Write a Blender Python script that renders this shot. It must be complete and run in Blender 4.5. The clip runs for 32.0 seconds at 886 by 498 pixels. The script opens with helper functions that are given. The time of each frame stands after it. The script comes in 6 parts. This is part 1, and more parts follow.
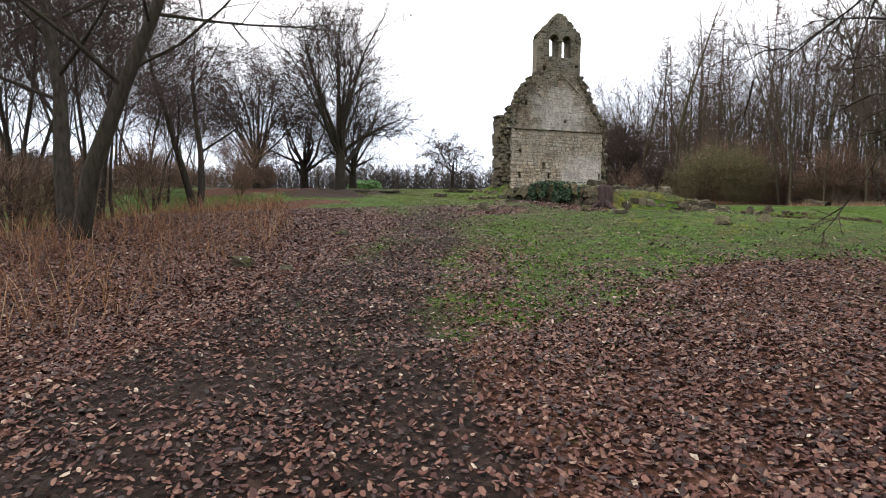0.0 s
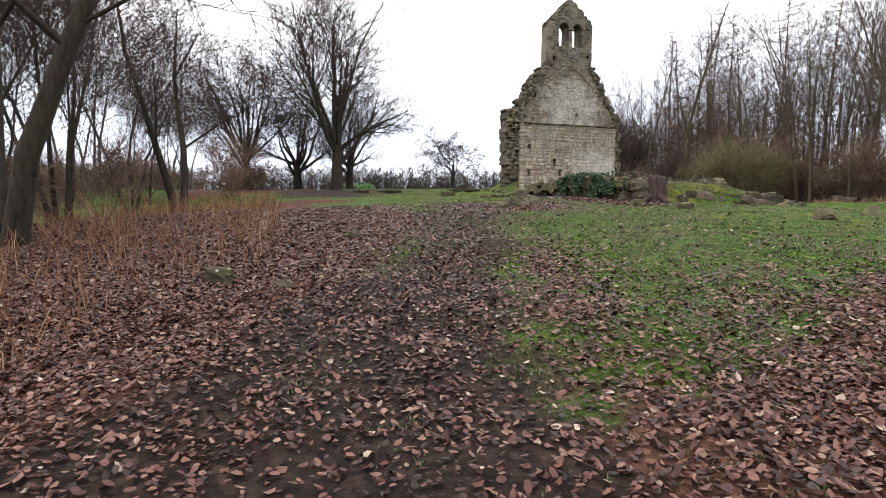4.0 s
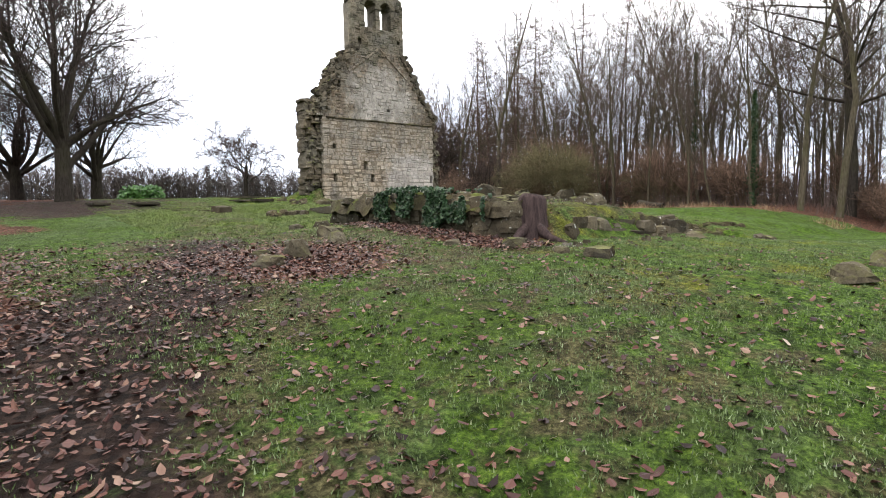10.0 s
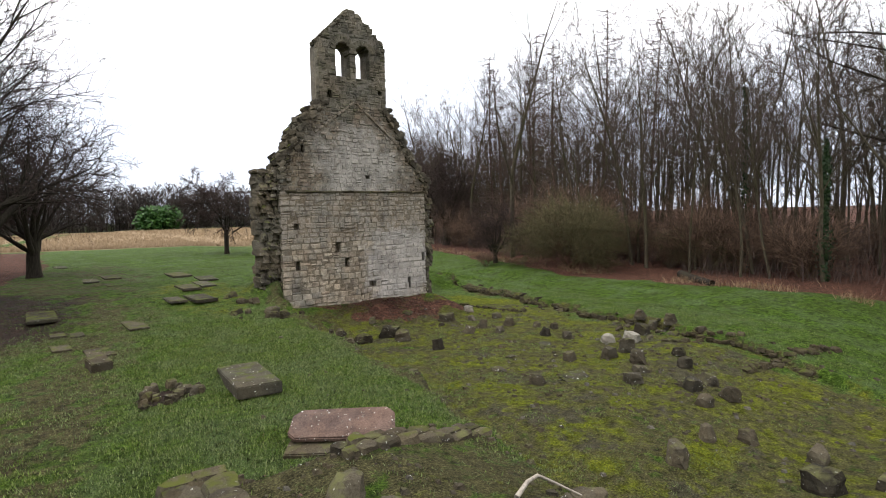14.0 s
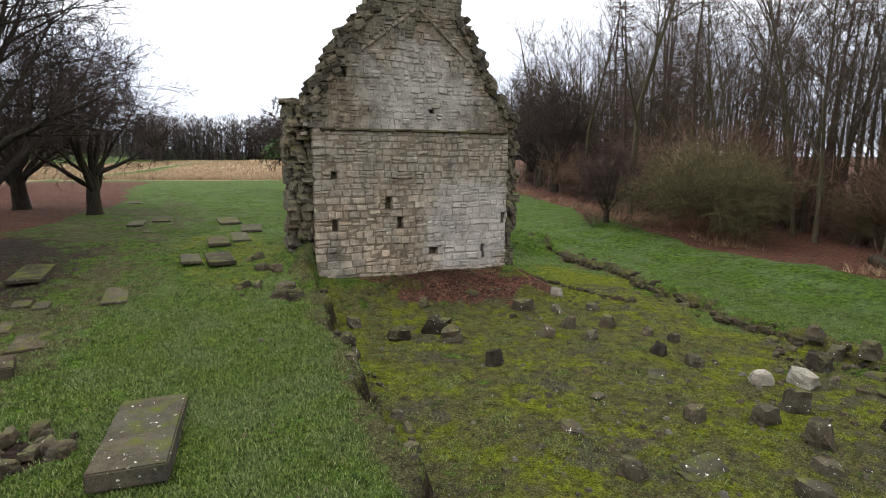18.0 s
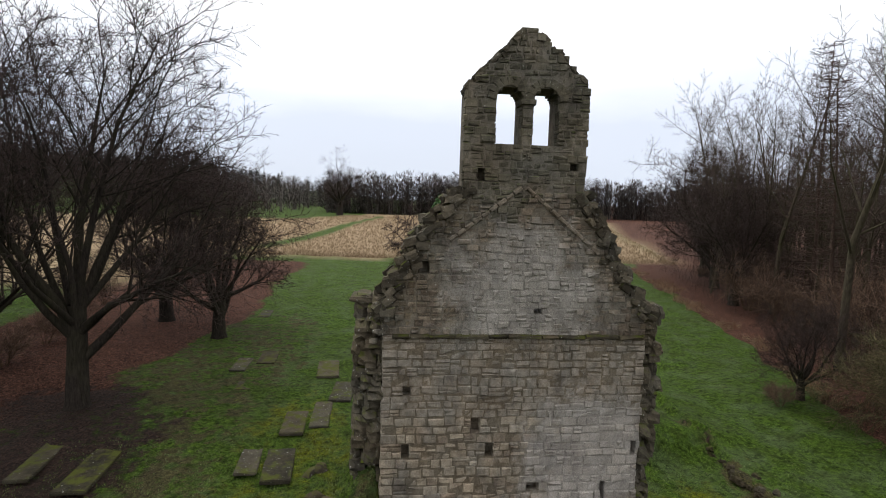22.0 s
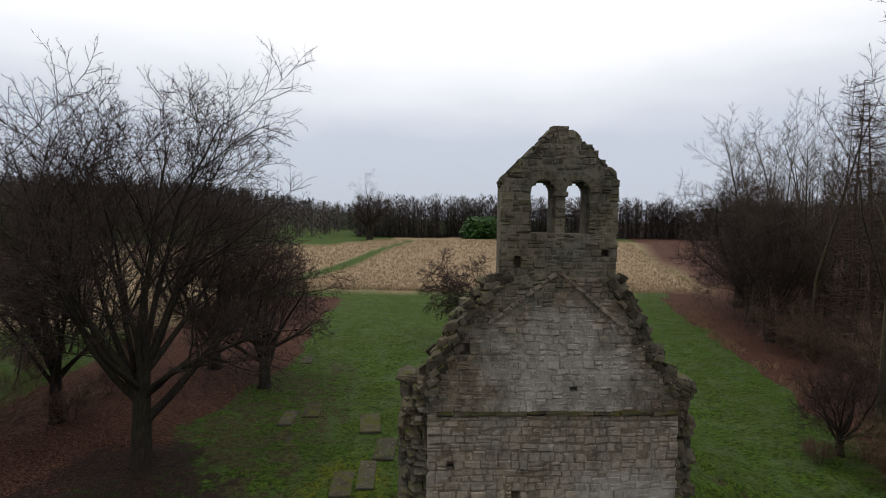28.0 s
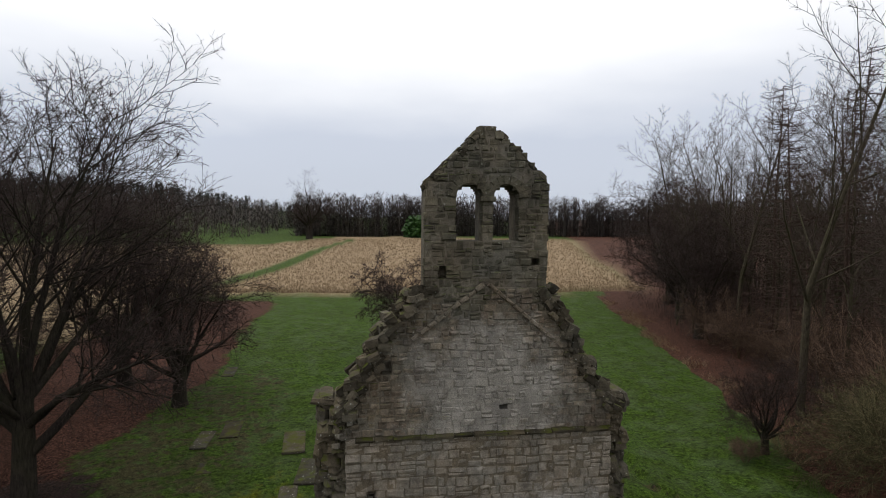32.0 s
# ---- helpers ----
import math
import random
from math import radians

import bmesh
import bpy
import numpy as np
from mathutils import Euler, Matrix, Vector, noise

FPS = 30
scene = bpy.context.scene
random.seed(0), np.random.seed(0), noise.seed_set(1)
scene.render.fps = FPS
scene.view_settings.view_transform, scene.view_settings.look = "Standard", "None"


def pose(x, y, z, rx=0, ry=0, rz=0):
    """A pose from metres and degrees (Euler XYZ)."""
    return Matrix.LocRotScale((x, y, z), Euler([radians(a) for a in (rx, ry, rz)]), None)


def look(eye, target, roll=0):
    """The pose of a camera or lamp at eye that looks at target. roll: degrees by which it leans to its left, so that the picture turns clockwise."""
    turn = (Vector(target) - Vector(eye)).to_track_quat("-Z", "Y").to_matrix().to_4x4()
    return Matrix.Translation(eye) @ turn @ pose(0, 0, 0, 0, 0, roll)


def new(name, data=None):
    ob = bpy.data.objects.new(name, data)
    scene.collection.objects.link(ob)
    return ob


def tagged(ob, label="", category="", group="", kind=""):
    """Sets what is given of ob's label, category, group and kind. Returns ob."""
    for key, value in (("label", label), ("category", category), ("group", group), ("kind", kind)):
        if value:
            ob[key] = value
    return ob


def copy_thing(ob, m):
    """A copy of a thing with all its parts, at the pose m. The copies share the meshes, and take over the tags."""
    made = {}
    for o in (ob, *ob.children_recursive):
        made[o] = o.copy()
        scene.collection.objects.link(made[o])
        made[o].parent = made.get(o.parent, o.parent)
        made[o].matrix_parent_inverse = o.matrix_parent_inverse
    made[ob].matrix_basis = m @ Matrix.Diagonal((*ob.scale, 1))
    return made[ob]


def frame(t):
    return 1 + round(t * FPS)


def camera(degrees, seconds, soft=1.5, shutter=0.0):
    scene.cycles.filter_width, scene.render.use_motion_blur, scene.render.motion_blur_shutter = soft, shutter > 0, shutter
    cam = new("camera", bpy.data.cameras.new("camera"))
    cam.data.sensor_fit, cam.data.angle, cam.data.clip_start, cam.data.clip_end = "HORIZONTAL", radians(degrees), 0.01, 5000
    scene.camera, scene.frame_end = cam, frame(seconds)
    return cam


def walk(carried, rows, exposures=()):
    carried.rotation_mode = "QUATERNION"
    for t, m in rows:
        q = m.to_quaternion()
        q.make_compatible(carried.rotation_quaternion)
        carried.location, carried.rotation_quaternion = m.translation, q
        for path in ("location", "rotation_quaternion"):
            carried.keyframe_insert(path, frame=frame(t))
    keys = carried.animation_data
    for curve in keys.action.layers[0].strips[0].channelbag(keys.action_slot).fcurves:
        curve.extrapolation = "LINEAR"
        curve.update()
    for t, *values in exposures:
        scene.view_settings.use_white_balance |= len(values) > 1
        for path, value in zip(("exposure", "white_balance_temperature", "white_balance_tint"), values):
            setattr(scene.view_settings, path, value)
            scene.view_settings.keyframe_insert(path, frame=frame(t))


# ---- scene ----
cam = camera(78.5, 32.0, 1.0)
PATH = [
    (0, (-15.968, -28.173, -0.148), (-15.359, -26.276, -0.318), 0.55),
    (0.5, (-16.058, -28.092, -0.149), (-15.441, -26.201, -0.358), -0.05),
    (1, (-16.081, -27.927, -0.163), (-15.461, -26.036, -0.359), -0.05),
    (1.5, (-16.073, -27.695, -0.175), (-15.486, -25.797, -0.404), 0.04),
    (2, (-16.030, -27.392, -0.225), (-15.453, -25.488, -0.433), 0.54),
    (2.5, (-15.987, -27.067, -0.247), (-15.422, -25.157, -0.426), 0.54),
    (4.5, (-15.885, -25.628, -0.313), (-15.164, -23.769, -0.465), -0.65),
    (5, (-15.825, -25.203, -0.332), (-14.811, -23.489, -0.514), -0.91),
    (5.5, (-15.758, -24.840, -0.393), (-14.512, -23.286, -0.571), -0.87),
    (6, (-15.620, -24.458, -0.407), (-14.391, -22.887, -0.554), -0.77),
    (6.5, (-15.461, -24.135, -0.105), (-14.242, -22.560, -0.284), 0.03),
    (7, (-15.312, -23.811, 0.200), (-14.107, -22.227, 0.003), -1.37),
    (7.5, (-15.100, -23.472, 0.291), (-13.900, -21.886, 0.079), -1.37),
    (8, (-14.840, -23.090, 0.275), (-13.638, -21.507, 0.055), -1.97),
    (8.5, (-14.558, -22.722, 0.241), (-13.344, -21.149, 0.015), -1.77),
    (9, (-14.241, -22.333, 0.205), (-13.017, -20.762, 0.022), -1.57),
    (9.5, (-13.770, -21.934, 0.210), (-12.550, -20.357, 0.053), -1.37),
    (10, (-13.404, -21.556, 0.202), (-12.176, -19.986, 0.040), -0.96),
    (10.5, (-12.718, -20.856, 0.288), (-11.494, -19.282, 0.135), -0.96),
    (11, (-12.216, -20.246, 0.688), (-11.002, -18.664, 0.539), -0.56),
    (11.5, (-11.727, -19.756, 1.430), (-10.510, -18.174, 1.300), -1.16),
    (12, (-11.210, -19.393, 2.236), (-9.996, -17.809, 2.105), -2.26),
    (12.5, (-10.720, -19.074, 2.904), (-9.502, -17.495, 2.750), -2.35),
    (13, (-10.202, -18.764, 3.172), (-8.987, -17.182, 3.025), -1.75),
    (13.5, (-9.711, -18.460, 3.142), (-8.493, -16.877, 3.035), -1.76),
    (14, (-9.268, -18.124, 3.092), (-8.101, -16.504, 2.968), -1.46),
    (14.5, (-8.787, -17.886, 3.052), (-7.976, -16.064, 2.905), -0.31),
    (16.5, (-6.370, -16.541, 3.572), (-5.638, -14.692, 3.357), 0.00),
    (17, (-6.146, -15.945, 3.542), (-5.388, -14.106, 3.331), -0.49),
    (17.5, (-5.933, -15.317, 3.514), (-5.155, -13.488, 3.294), -0.08),
    (18, (-5.546, -14.615, 3.427), (-4.762, -12.808, 3.079), 0.41),
    (18.5, (-5.097, -13.821, 3.428), (-4.288, -12.007, 3.194), 0.03),
    (19, (-4.612, -13.036, 3.717), (-3.817, -11.217, 3.471), 0.23),
    (19.5, (-4.141, -12.252, 4.149), (-3.335, -10.422, 4.109), -0.29),
    (20, (-3.746, -11.710, 4.548), (-2.959, -9.875, 4.434), -0.58),
    (20.5, (-3.460, -11.415, 5.073), (-2.745, -9.553, 4.926), -0.19),
    (21, (-3.234, -11.274, 5.741), (-2.567, -9.396, 5.573), -0.10),
    (21.5, (-3.041, -11.267, 6.386), (-2.568, -9.332, 6.205), 0.60),
    (22, (-2.910, -11.411, 6.976), (-2.702, -9.430, 6.795), 1.83),
    (22.5, (-2.822, -11.499, 7.471), (-2.746, -9.509, 7.283), 2.97),
    (23, (-2.799, -11.670, 7.876), (-2.707, -9.681, 7.684), 2.78),
    (23.5, (-2.825, -11.888, 8.235), (-2.721, -9.902, 8.027), 3.27),
    (24, (-2.881, -12.073, 8.494), (-2.742, -10.091, 8.269), 3.26),
    (24.5, (-3.000, -12.199, 8.554), (-2.850, -10.217, 8.329), 2.56),
    (25, (-3.158, -12.294, 8.516), (-3.012, -10.314, 8.278), 0.36),
    (25.5, (-3.251, -12.283, 8.510), (-3.109, -10.300, 8.292), 0.37),
    (27.5, (-3.270, -12.054, 8.536), (-3.162, -10.060, 8.427), 0.84),
    (28, (-3.273, -12.139, 8.518), (-3.170, -10.145, 8.404), 0.83),
    (28.5, (-3.262, -12.111, 8.494), (-3.162, -10.125, 8.277), 0.99),
    (29, (-3.222, -11.981, 8.495), (-3.122, -9.990, 8.328), 0.79),
    (29.5, (-3.164, -11.843, 8.479), (-3.060, -9.852, 8.322), 0.42),
    (30, (-3.097, -11.679, 8.481), (-2.986, -9.688, 8.331), 0.83),
    (30.5, (-3.000, -11.505, 8.495), (-2.887, -9.514, 8.346), 0.73),
    (31, (-2.928, -11.332, 8.552), (-2.812, -9.340, 8.422), 0.84),
    (31.5, (-2.852, -11.194, 8.602), (-2.735, -9.200, 8.503), 0.95),
    (32, (-2.703, -11.170, 8.709), (-2.393, -9.198, 8.591), 0.72),
]
EXPOSURES = [(0, 0.88), (2.5, 0.98), (6, 1.2), (10, 1.2), (12, 0.8), (14.5, 0.55), (19, 0.62), (20.5, 0.28), (21.5, 0.05), (22.5, -0.25), (25, -0.38), (27.5, -0.58), (30, -0.56), (32, -0.52)]
walk(cam, [(t, look(eye, target, roll)) for t, eye, target, roll in PATH], EXPOSURES)

# ---- sky, sun and exposure ----
world = bpy.data.worlds.new("overcast_sky")
scene.world = world
world.use_nodes = True
wn, wl = world.node_tree.nodes, world.node_tree.links
wn.clear()
w_out = wn.new("ShaderNodeOutputWorld")
w_bg = wn.new("ShaderNodeBackground")
w_sky = wn.new("ShaderNodeTexSky")
w_sky.sky_type, w_sky.sun_disc = "NISHITA", False
w_sky.sun_elevation, w_sky.sun_rotation = radians(66), radians(302)
w_co = wn.new("ShaderNodeTexCoord")
w_map = wn.new("ShaderNodeMapping")
w_map.inputs["Scale"].default_value = (1.0, 1.0, 3.2)
w_noise = wn.new("ShaderNodeTexNoise")
w_noise.inputs["Scale"].default_value, w_noise.inputs["Detail"].default_value = 2.2, 5
w_sep = wn.new("ShaderNodeSeparateXYZ")
w_add = wn.new("ShaderNodeMath")
w_add.operation = "MULTIPLY_ADD"
w_add.inputs[1].default_value = 0.16
w_ramp = wn.new("ShaderNodeValToRGB")
e = w_ramp.color_ramp.elements
e[0].position, e[0].color = 0.09, (0.98, 1.06, 1.22, 1)
e[1].position, e[1].color = 0.4, (2.0, 2.0, 2.02, 1)
mid = e.new(0.22)
mid.color = (1.05, 1.13, 1.3, 1)
w_mix = wn.new("ShaderNodeMixRGB")
w_mix.inputs[0].default_value = 0.93
w_dim = wn.new("ShaderNodeMixRGB")
w_dim.blend_type, w_dim.inputs[0].default_value = "MULTIPLY", 1.0
w_dim.inputs[2].default_value = (0.1, 0.1, 0.1, 1)
wl.new(w_co.outputs["Generated"], w_map.inputs["Vector"])
wl.new(w_map.outputs[0], w_noise.inputs["Vector"])
wl.new(w_co.outputs["Generated"], w_sep.inputs[0])
wl.new(w_noise.outputs["Fac"], w_add.inputs[0])
wl.new(w_sep.outputs["Z"], w_add.inputs[2])
wl.new(w_add.outputs[0], w_ramp.inputs[0])
wl.new(w_sky.outputs[0], w_dim.inputs[1])
wl.new(w_dim.outputs[0], w_mix.inputs[1])
wl.new(w_ramp.outputs[0], w_mix.inputs[2])
wl.new(w_mix.outputs[0], w_bg.inputs[0])
w_bg.inputs[1].default_value = 0.88
wl.new(w_bg.outputs[0], w_out.inputs[0])

sun = new("sun", bpy.data.lights.new("sun", "SUN"))
sun.data.energy, sun.data.angle, sun.data.color = 1.2, radians(20), (1.0, 0.96, 0.9)
sun.matrix_world = look((0, 0, 50), (13, -8, 15))


# ---- materials ----
def nodes_of(name, rough=0.9):
    m = bpy.data.materials.new(name)
    m.use_nodes = True
    b = m.node_tree.nodes["Principled BSDF"]
    b.inputs["Roughness"].default_value = rough
    b.inputs["Specular IOR Level"].default_value = 0.08
    return m, m.node_tree.nodes, m.node_tree.links, b


def tex_noise(n, l, scale, detail=6, vec=None, rough=0.6):
    t = n.new("ShaderNodeTexNoise")
    t.inputs["Scale"].default_value, t.inputs["Detail"].default_value, t.inputs["Roughness"].default_value = scale, detail, rough
    if vec is not None:
        l.new(vec, t.inputs["Vector"])
    return t.outputs["Fac"]


def ramp(n, l, fac, stops):
    r = n.new("ShaderNodeValToRGB")
    el = r.color_ramp.elements
    el[0].position, el[0].color = stops[0][0], (*stops[0][1], 1)
    el[1].position, el[1].color = stops[-1][0], (*stops[-1][1], 1)
    for p, c in stops[1:-1]:
        el.new(p).color = (*c, 1)
    l.new(fac, r.inputs[0])
    return r.outputs[0]


def mix(n, l, fac, a, b, how="MIX"):
    m = n.new("ShaderNodeMixRGB")
    m.blend_type = how
    for sock, v in zip(m.inputs, (fac, a, b)):
        if isinstance(v, (int, float)):
            sock.default_value = v
        elif isinstance(v, tuple):
            sock.default_value = (*v, 1)
        else:
            l.new(v, sock)
    return m.outputs[0]


def calc(n, l, op, a, b=0.0, clamp=False):
    m = n.new("ShaderNodeMath")
    m.operation, m.use_clamp = op, clamp
    for sock, v in zip(m.inputs, (a, b)):
        if isinstance(v, (int, float)):
            sock.default_value = v
        else:
            l.new(v, sock)
    return m.outputs[0]


def bump(n, l, b, height, strength=0.5, dist=0.02):
    k = n.new("ShaderNodeBump")
    k.inputs["Strength"].default_value, k.inputs["Distance"].default_value = strength, dist
    l.new(height, k.inputs["Height"])
    l.new(k.outputs[0], b.inputs["Normal"])


def place(n):
    return n.new("ShaderNodeTexCoord").outputs["Object"]


def position(n):
    return n.new("ShaderNodeNewGeometry").outputs["Position"]


def stone_material(name, dark, light, moss=0.0, mosscol=(0.06, 0.07, 0.013), lichen=0.0, vary=0.5, island=False, stain=0.5, wash=None, tints=False):
    m, n, l, b = nodes_of(name, 0.92)
    p = position(n)
    if island:
        rnd = n.new("ShaderNodeNewGeometry").outputs["Random Per Island"]
    else:
        rnd = n.new("ShaderNodeObjectInfo").outputs["Random"]
    f1 = tex_noise(n, l, 7.0, 8, p, 0.65)
    f2 = tex_noise(n, l, 1.1, 4, p)
    f3 = tex_noise(n, l, 45.0, 4, p, 0.7)
    tone = calc(n, l, "ADD", calc(n, l, "MULTIPLY", f1, 1.0 - vary), calc(n, l, "MULTIPLY", rnd, vary))
    c = ramp(n, l, tone, [(0.2, dark), (0.75, light)])
    if tints:
        c = mix(n, l, 1.0, c, ramp(n, l, rnd, [(0.0, (0.7, 0.66, 0.63)), (0.18, (1.0, 0.92, 0.85)), (0.34, (0.82, 0.82, 0.82)), (0.52, (1.08, 1.03, 0.94)), (0.7, (0.9, 0.89, 0.86)), (0.84, (1.24, 1.2, 1.12)), (1.0, (0.84, 0.79, 0.73))]), "MULTIPLY")
    warm = ramp(n, l, f2, [(0.35, (1.06, 0.98, 0.91)), (0.62, (0.95, 0.97, 1.0))])
    c = mix(n, l, 1.0, c, warm, "MULTIPLY")
    grit = ramp(n, l, f3, [(0.32, (0.5, 0.49, 0.48)), (0.5, (0.95, 0.95, 0.95)), (0.68, (1.3, 1.3, 1.3))])
    c = mix(n, l, 0.85, c, grit, "MULTIPLY")
    fs = tex_noise(n, l, 2.3, 7, p, 0.7)
    c = mix(n, l, ramp(n, l, fs, [(0.5, (0.0, 0.0, 0.0)), (0.72, (stain,) * 3)]), c, (0.045, 0.042, 0.036))
    if wash:
        # remains of old limewash in ragged patches round a centre
        centre, radius, col, most = wash
        d = n.new("ShaderNodeVectorMath")
        d.operation = "DISTANCE"
        l.new(p, d.inputs[0])
        d.inputs[1].default_value = centre
        near = calc(n, l, "SUBTRACT", 1.0, calc(n, l, "DIVIDE", d.outputs["Value"], radius))
        near = calc(n, l, "ADD", near, calc(n, l, "MULTIPLY", calc(n, l, "SUBTRACT", tex_noise(n, l, 1.7, 8, p, 0.7), 0.5), 1.6))
        c = mix(n, l, ramp(n, l, near, [(0.15, (0.0, 0.0, 0.0)), (0.5, (most,) * 3)]), c, mix(n, l, 0.9, col, grit, "MULTIPLY"))
    # rain streaks and ochre patches at a larger scale
    mp2 = n.new("ShaderNodeMapping")
    mp2.inputs["Scale"].default_value = (1.4, 1.4, 0.8)
    l.new(p, mp2.inputs["Vector"])
    c = mix(n, l, 1.0, c, ramp(n, l, tex_noise(n, l, 1.3, 6, mp2.outputs[0], 0.65), [(0.36, (0.7, 0.68, 0.66)), (0.5, (0.97, 0.95, 0.9)), (0.64, (1.16, 1.13, 1.08))]), "MULTIPLY")
    if lichen:
        fl = tex_noise(n, l, 16.0, 3, p)
        c = mix(n, l, ramp(n, l, fl, [(0.66, (0.0, 0.0, 0.0)), (0.71, (lichen,) * 3)]), c, (0.62, 0.63, 0.58))
    if moss:
        up = n.new("ShaderNodeSeparateXYZ")
        l.new(n.new("ShaderNodeNewGeometry").outputs["Normal"], up.inputs[0])
        k = calc(n, l, "MULTIPLY", ramp(n, l, up.outputs["Z"], [(0.3, (0.0, 0.0, 0.0)), (0.8, (1, 1, 1))]), ramp(n, l, tex_noise(n, l, 3.0, 6, p), [(0.62 - 0.3 * moss, (0.0, 0.0, 0.0)), (0.78 - 0.3 * moss, (1, 1, 1))]))
        c = mix(n, l, k, c, mosscol)
    l.new(c, b.inputs["Base Color"])
    bump(n, l, b, calc(n, l, "ADD", f1, calc(n, l, "MULTIPLY", f3, 0.5)), 0.7, 0.03)
    return m


def bark_material(name, dark, light, green=0.0):
    m, n, l, b = nodes_of(name, 0.95)
    p = position(n)
    mp = n.new("ShaderNodeMapping")
    mp.inputs["Scale"].default_value = (9, 9, 1.6)
    l.new(p, mp.inputs["Vector"])
    f = tex_noise(n, l, 2.0, 8, mp.outputs[0], 0.7)
    c = ramp(n, l, f, [(0.3, dark), (0.7, light)])
    if green:
        c = mix(n, l, ramp(n, l, tex_noise(n, l, 0.8, 4, p), [(0.45, (0.0, 0.0, 0.0)), (0.7, (green,) * 3)]), c, (0.045, 0.048, 0.016))
    l.new(c, b.inputs["Base Color"])
    bump(n, l, b, f, 0.6, 0.03)
    return m


def leaf_material(name, stops, rough=0.6, patch=None):
    m, n, l, b = nodes_of(name, rough)
    g = n.new("ShaderNodeNewGeometry")
    c = ramp(n, l, g.outputs["Random Per Island"], stops)
    if patch:
        c = mix(n, l, ramp(n, l, tex_noise(n, l, 0.9, 7, position(n), 0.7), [(0.4, (0.0, 0.0, 0.0)), (0.56, (0.9, 0.9, 0.9))]), c, ramp(n, l, g.outputs["Random Per Island"], patch))
    c = mix(n, l, 0.5, c, ramp(n, l, tex_noise(n, l, 30.0, 3, position(n)), [(0.3, (0.6, 0.6, 0.6)), (0.7, (1.2, 1.2, 1.2))]), "MULTIPLY")
    l.new(c, b.inputs["Base Color"])
    b.inputs["Specular IOR Level"].default_value = 0.15
    return m


WASH_LOW = ((1.75, 0.0, 1.2), 2.2, (0.35, 0.335, 0.325), 0.75)
WASH_HIGH = ((0.15, 0.1, 4.75), 2.3, (0.33, 0.318, 0.3), 0.75)
M_WALL = stone_material("gable_ashlar", (0.132, 0.119, 0.102), (0.405, 0.376, 0.332), vary=0.12, stain=0.55, lichen=0.25, wash=WASH_LOW, tints=True)
M_WALL_HIGH = stone_material("weathered_grey_stone", (0.072, 0.064, 0.055), (0.245, 0.222, 0.194), vary=0.1, stain=0.65, lichen=0.3, island=True, moss=0.2, wash=WASH_HIGH, tints=True)
M_RAGGED = stone_material("torn_rubble_stone", (0.028, 0.025, 0.019), (0.13, 0.117, 0.092), vary=0.6, stain=0.8, lichen=0.5, island=True, moss=0.5)
M_MORTAR = stone_material("old_mortar", (0.085, 0.073, 0.055), (0.22, 0.195, 0.155), vary=0.1, stain=0.5, wash=WASH_LOW)
M_MORTAR_HIGH = stone_material("pale_mortar", (0.075, 0.069, 0.058), (0.19, 0.176, 0.148), vary=0.1, stain=0.6, wash=WASH_HIGH)
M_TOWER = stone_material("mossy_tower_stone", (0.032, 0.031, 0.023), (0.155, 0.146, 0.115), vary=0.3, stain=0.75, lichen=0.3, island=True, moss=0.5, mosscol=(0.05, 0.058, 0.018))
M_RAKE = stone_material("dark_weathered_stone", (0.04, 0.036, 0.029), (0.17, 0.153, 0.125), vary=0.15, stain=0.8, lichen=0.35, island=True, moss=0.35, tints=True)
M_LEDGER = stone_material("grey_ledger_slab", (0.026, 0.025, 0.019), (0.088, 0.082, 0.063), vary=0.35, stain=0.6, lichen=0.85, moss=0.42)
M_MOSSY = stone_material("mossy_slab", (0.022, 0.02, 0.014), (0.09, 0.08, 0.058), vary=0.4, stain=0.65, lichen=0.4, moss=0.55, mosscol=(0.06, 0.066, 0.014))
M_EARTH = stone_material("mossy_earth", (0.016, 0.013, 0.009), (0.075, 0.065, 0.042), vary=0.1, stain=0.4, lichen=0.1, moss=0.5, mosscol=(0.05, 0.058, 0.012))
M_RED = stone_material("red_sandstone", (0.05, 0.035, 0.031), (0.165, 0.118, 0.104), vary=0.3, stain=0.4, lichen=1.0)
# Tan moss on tops over a dark stone: part moss, part painted top light.
M_BLOCK = stone_material("dark_loose_block", (0.014, 0.012, 0.009), (0.075, 0.066, 0.048), vary=0.45, stain=0.75, lichen=0.55, moss=0.42, mosscol=(0.085, 0.085, 0.035))
M_PALE = stone_material("pale_broken_stone", (0.05, 0.046, 0.038), (0.24, 0.23, 0.2), vary=0.4, stain=0.8, lichen=1.0)
M_BLEACHED = bark_material("bleached_wood", (0.16, 0.135, 0.11), (0.4, 0.36, 0.3))
M_BARK = bark_material("dark_bark", (0.009, 0.0072, 0.006), (0.04, 0.033, 0.027), green=0.25)
M_TWIG = bark_material("twig_bark", (0.021, 0.0145, 0.0135), (0.076, 0.054, 0.048))
M_TRUNK = bark_material("forest_bark", (0.022, 0.018, 0.013), (0.11, 0.092, 0.064), green=0.5)
M_TWIG2 = bark_material("forest_twig", (0.034, 0.025, 0.022), (0.125, 0.092, 0.08))
M_LARCH = bark_material("larch_bark", (0.03, 0.02, 0.016), (0.105, 0.07, 0.055))
M_BROWN = bark_material("thicket_stem", (0.042, 0.0294, 0.0175), (0.119, 0.0805, 0.049))
M_STUMP = bark_material("stump_wood", (0.011, 0.0075, 0.0075), (0.055, 0.038, 0.036))
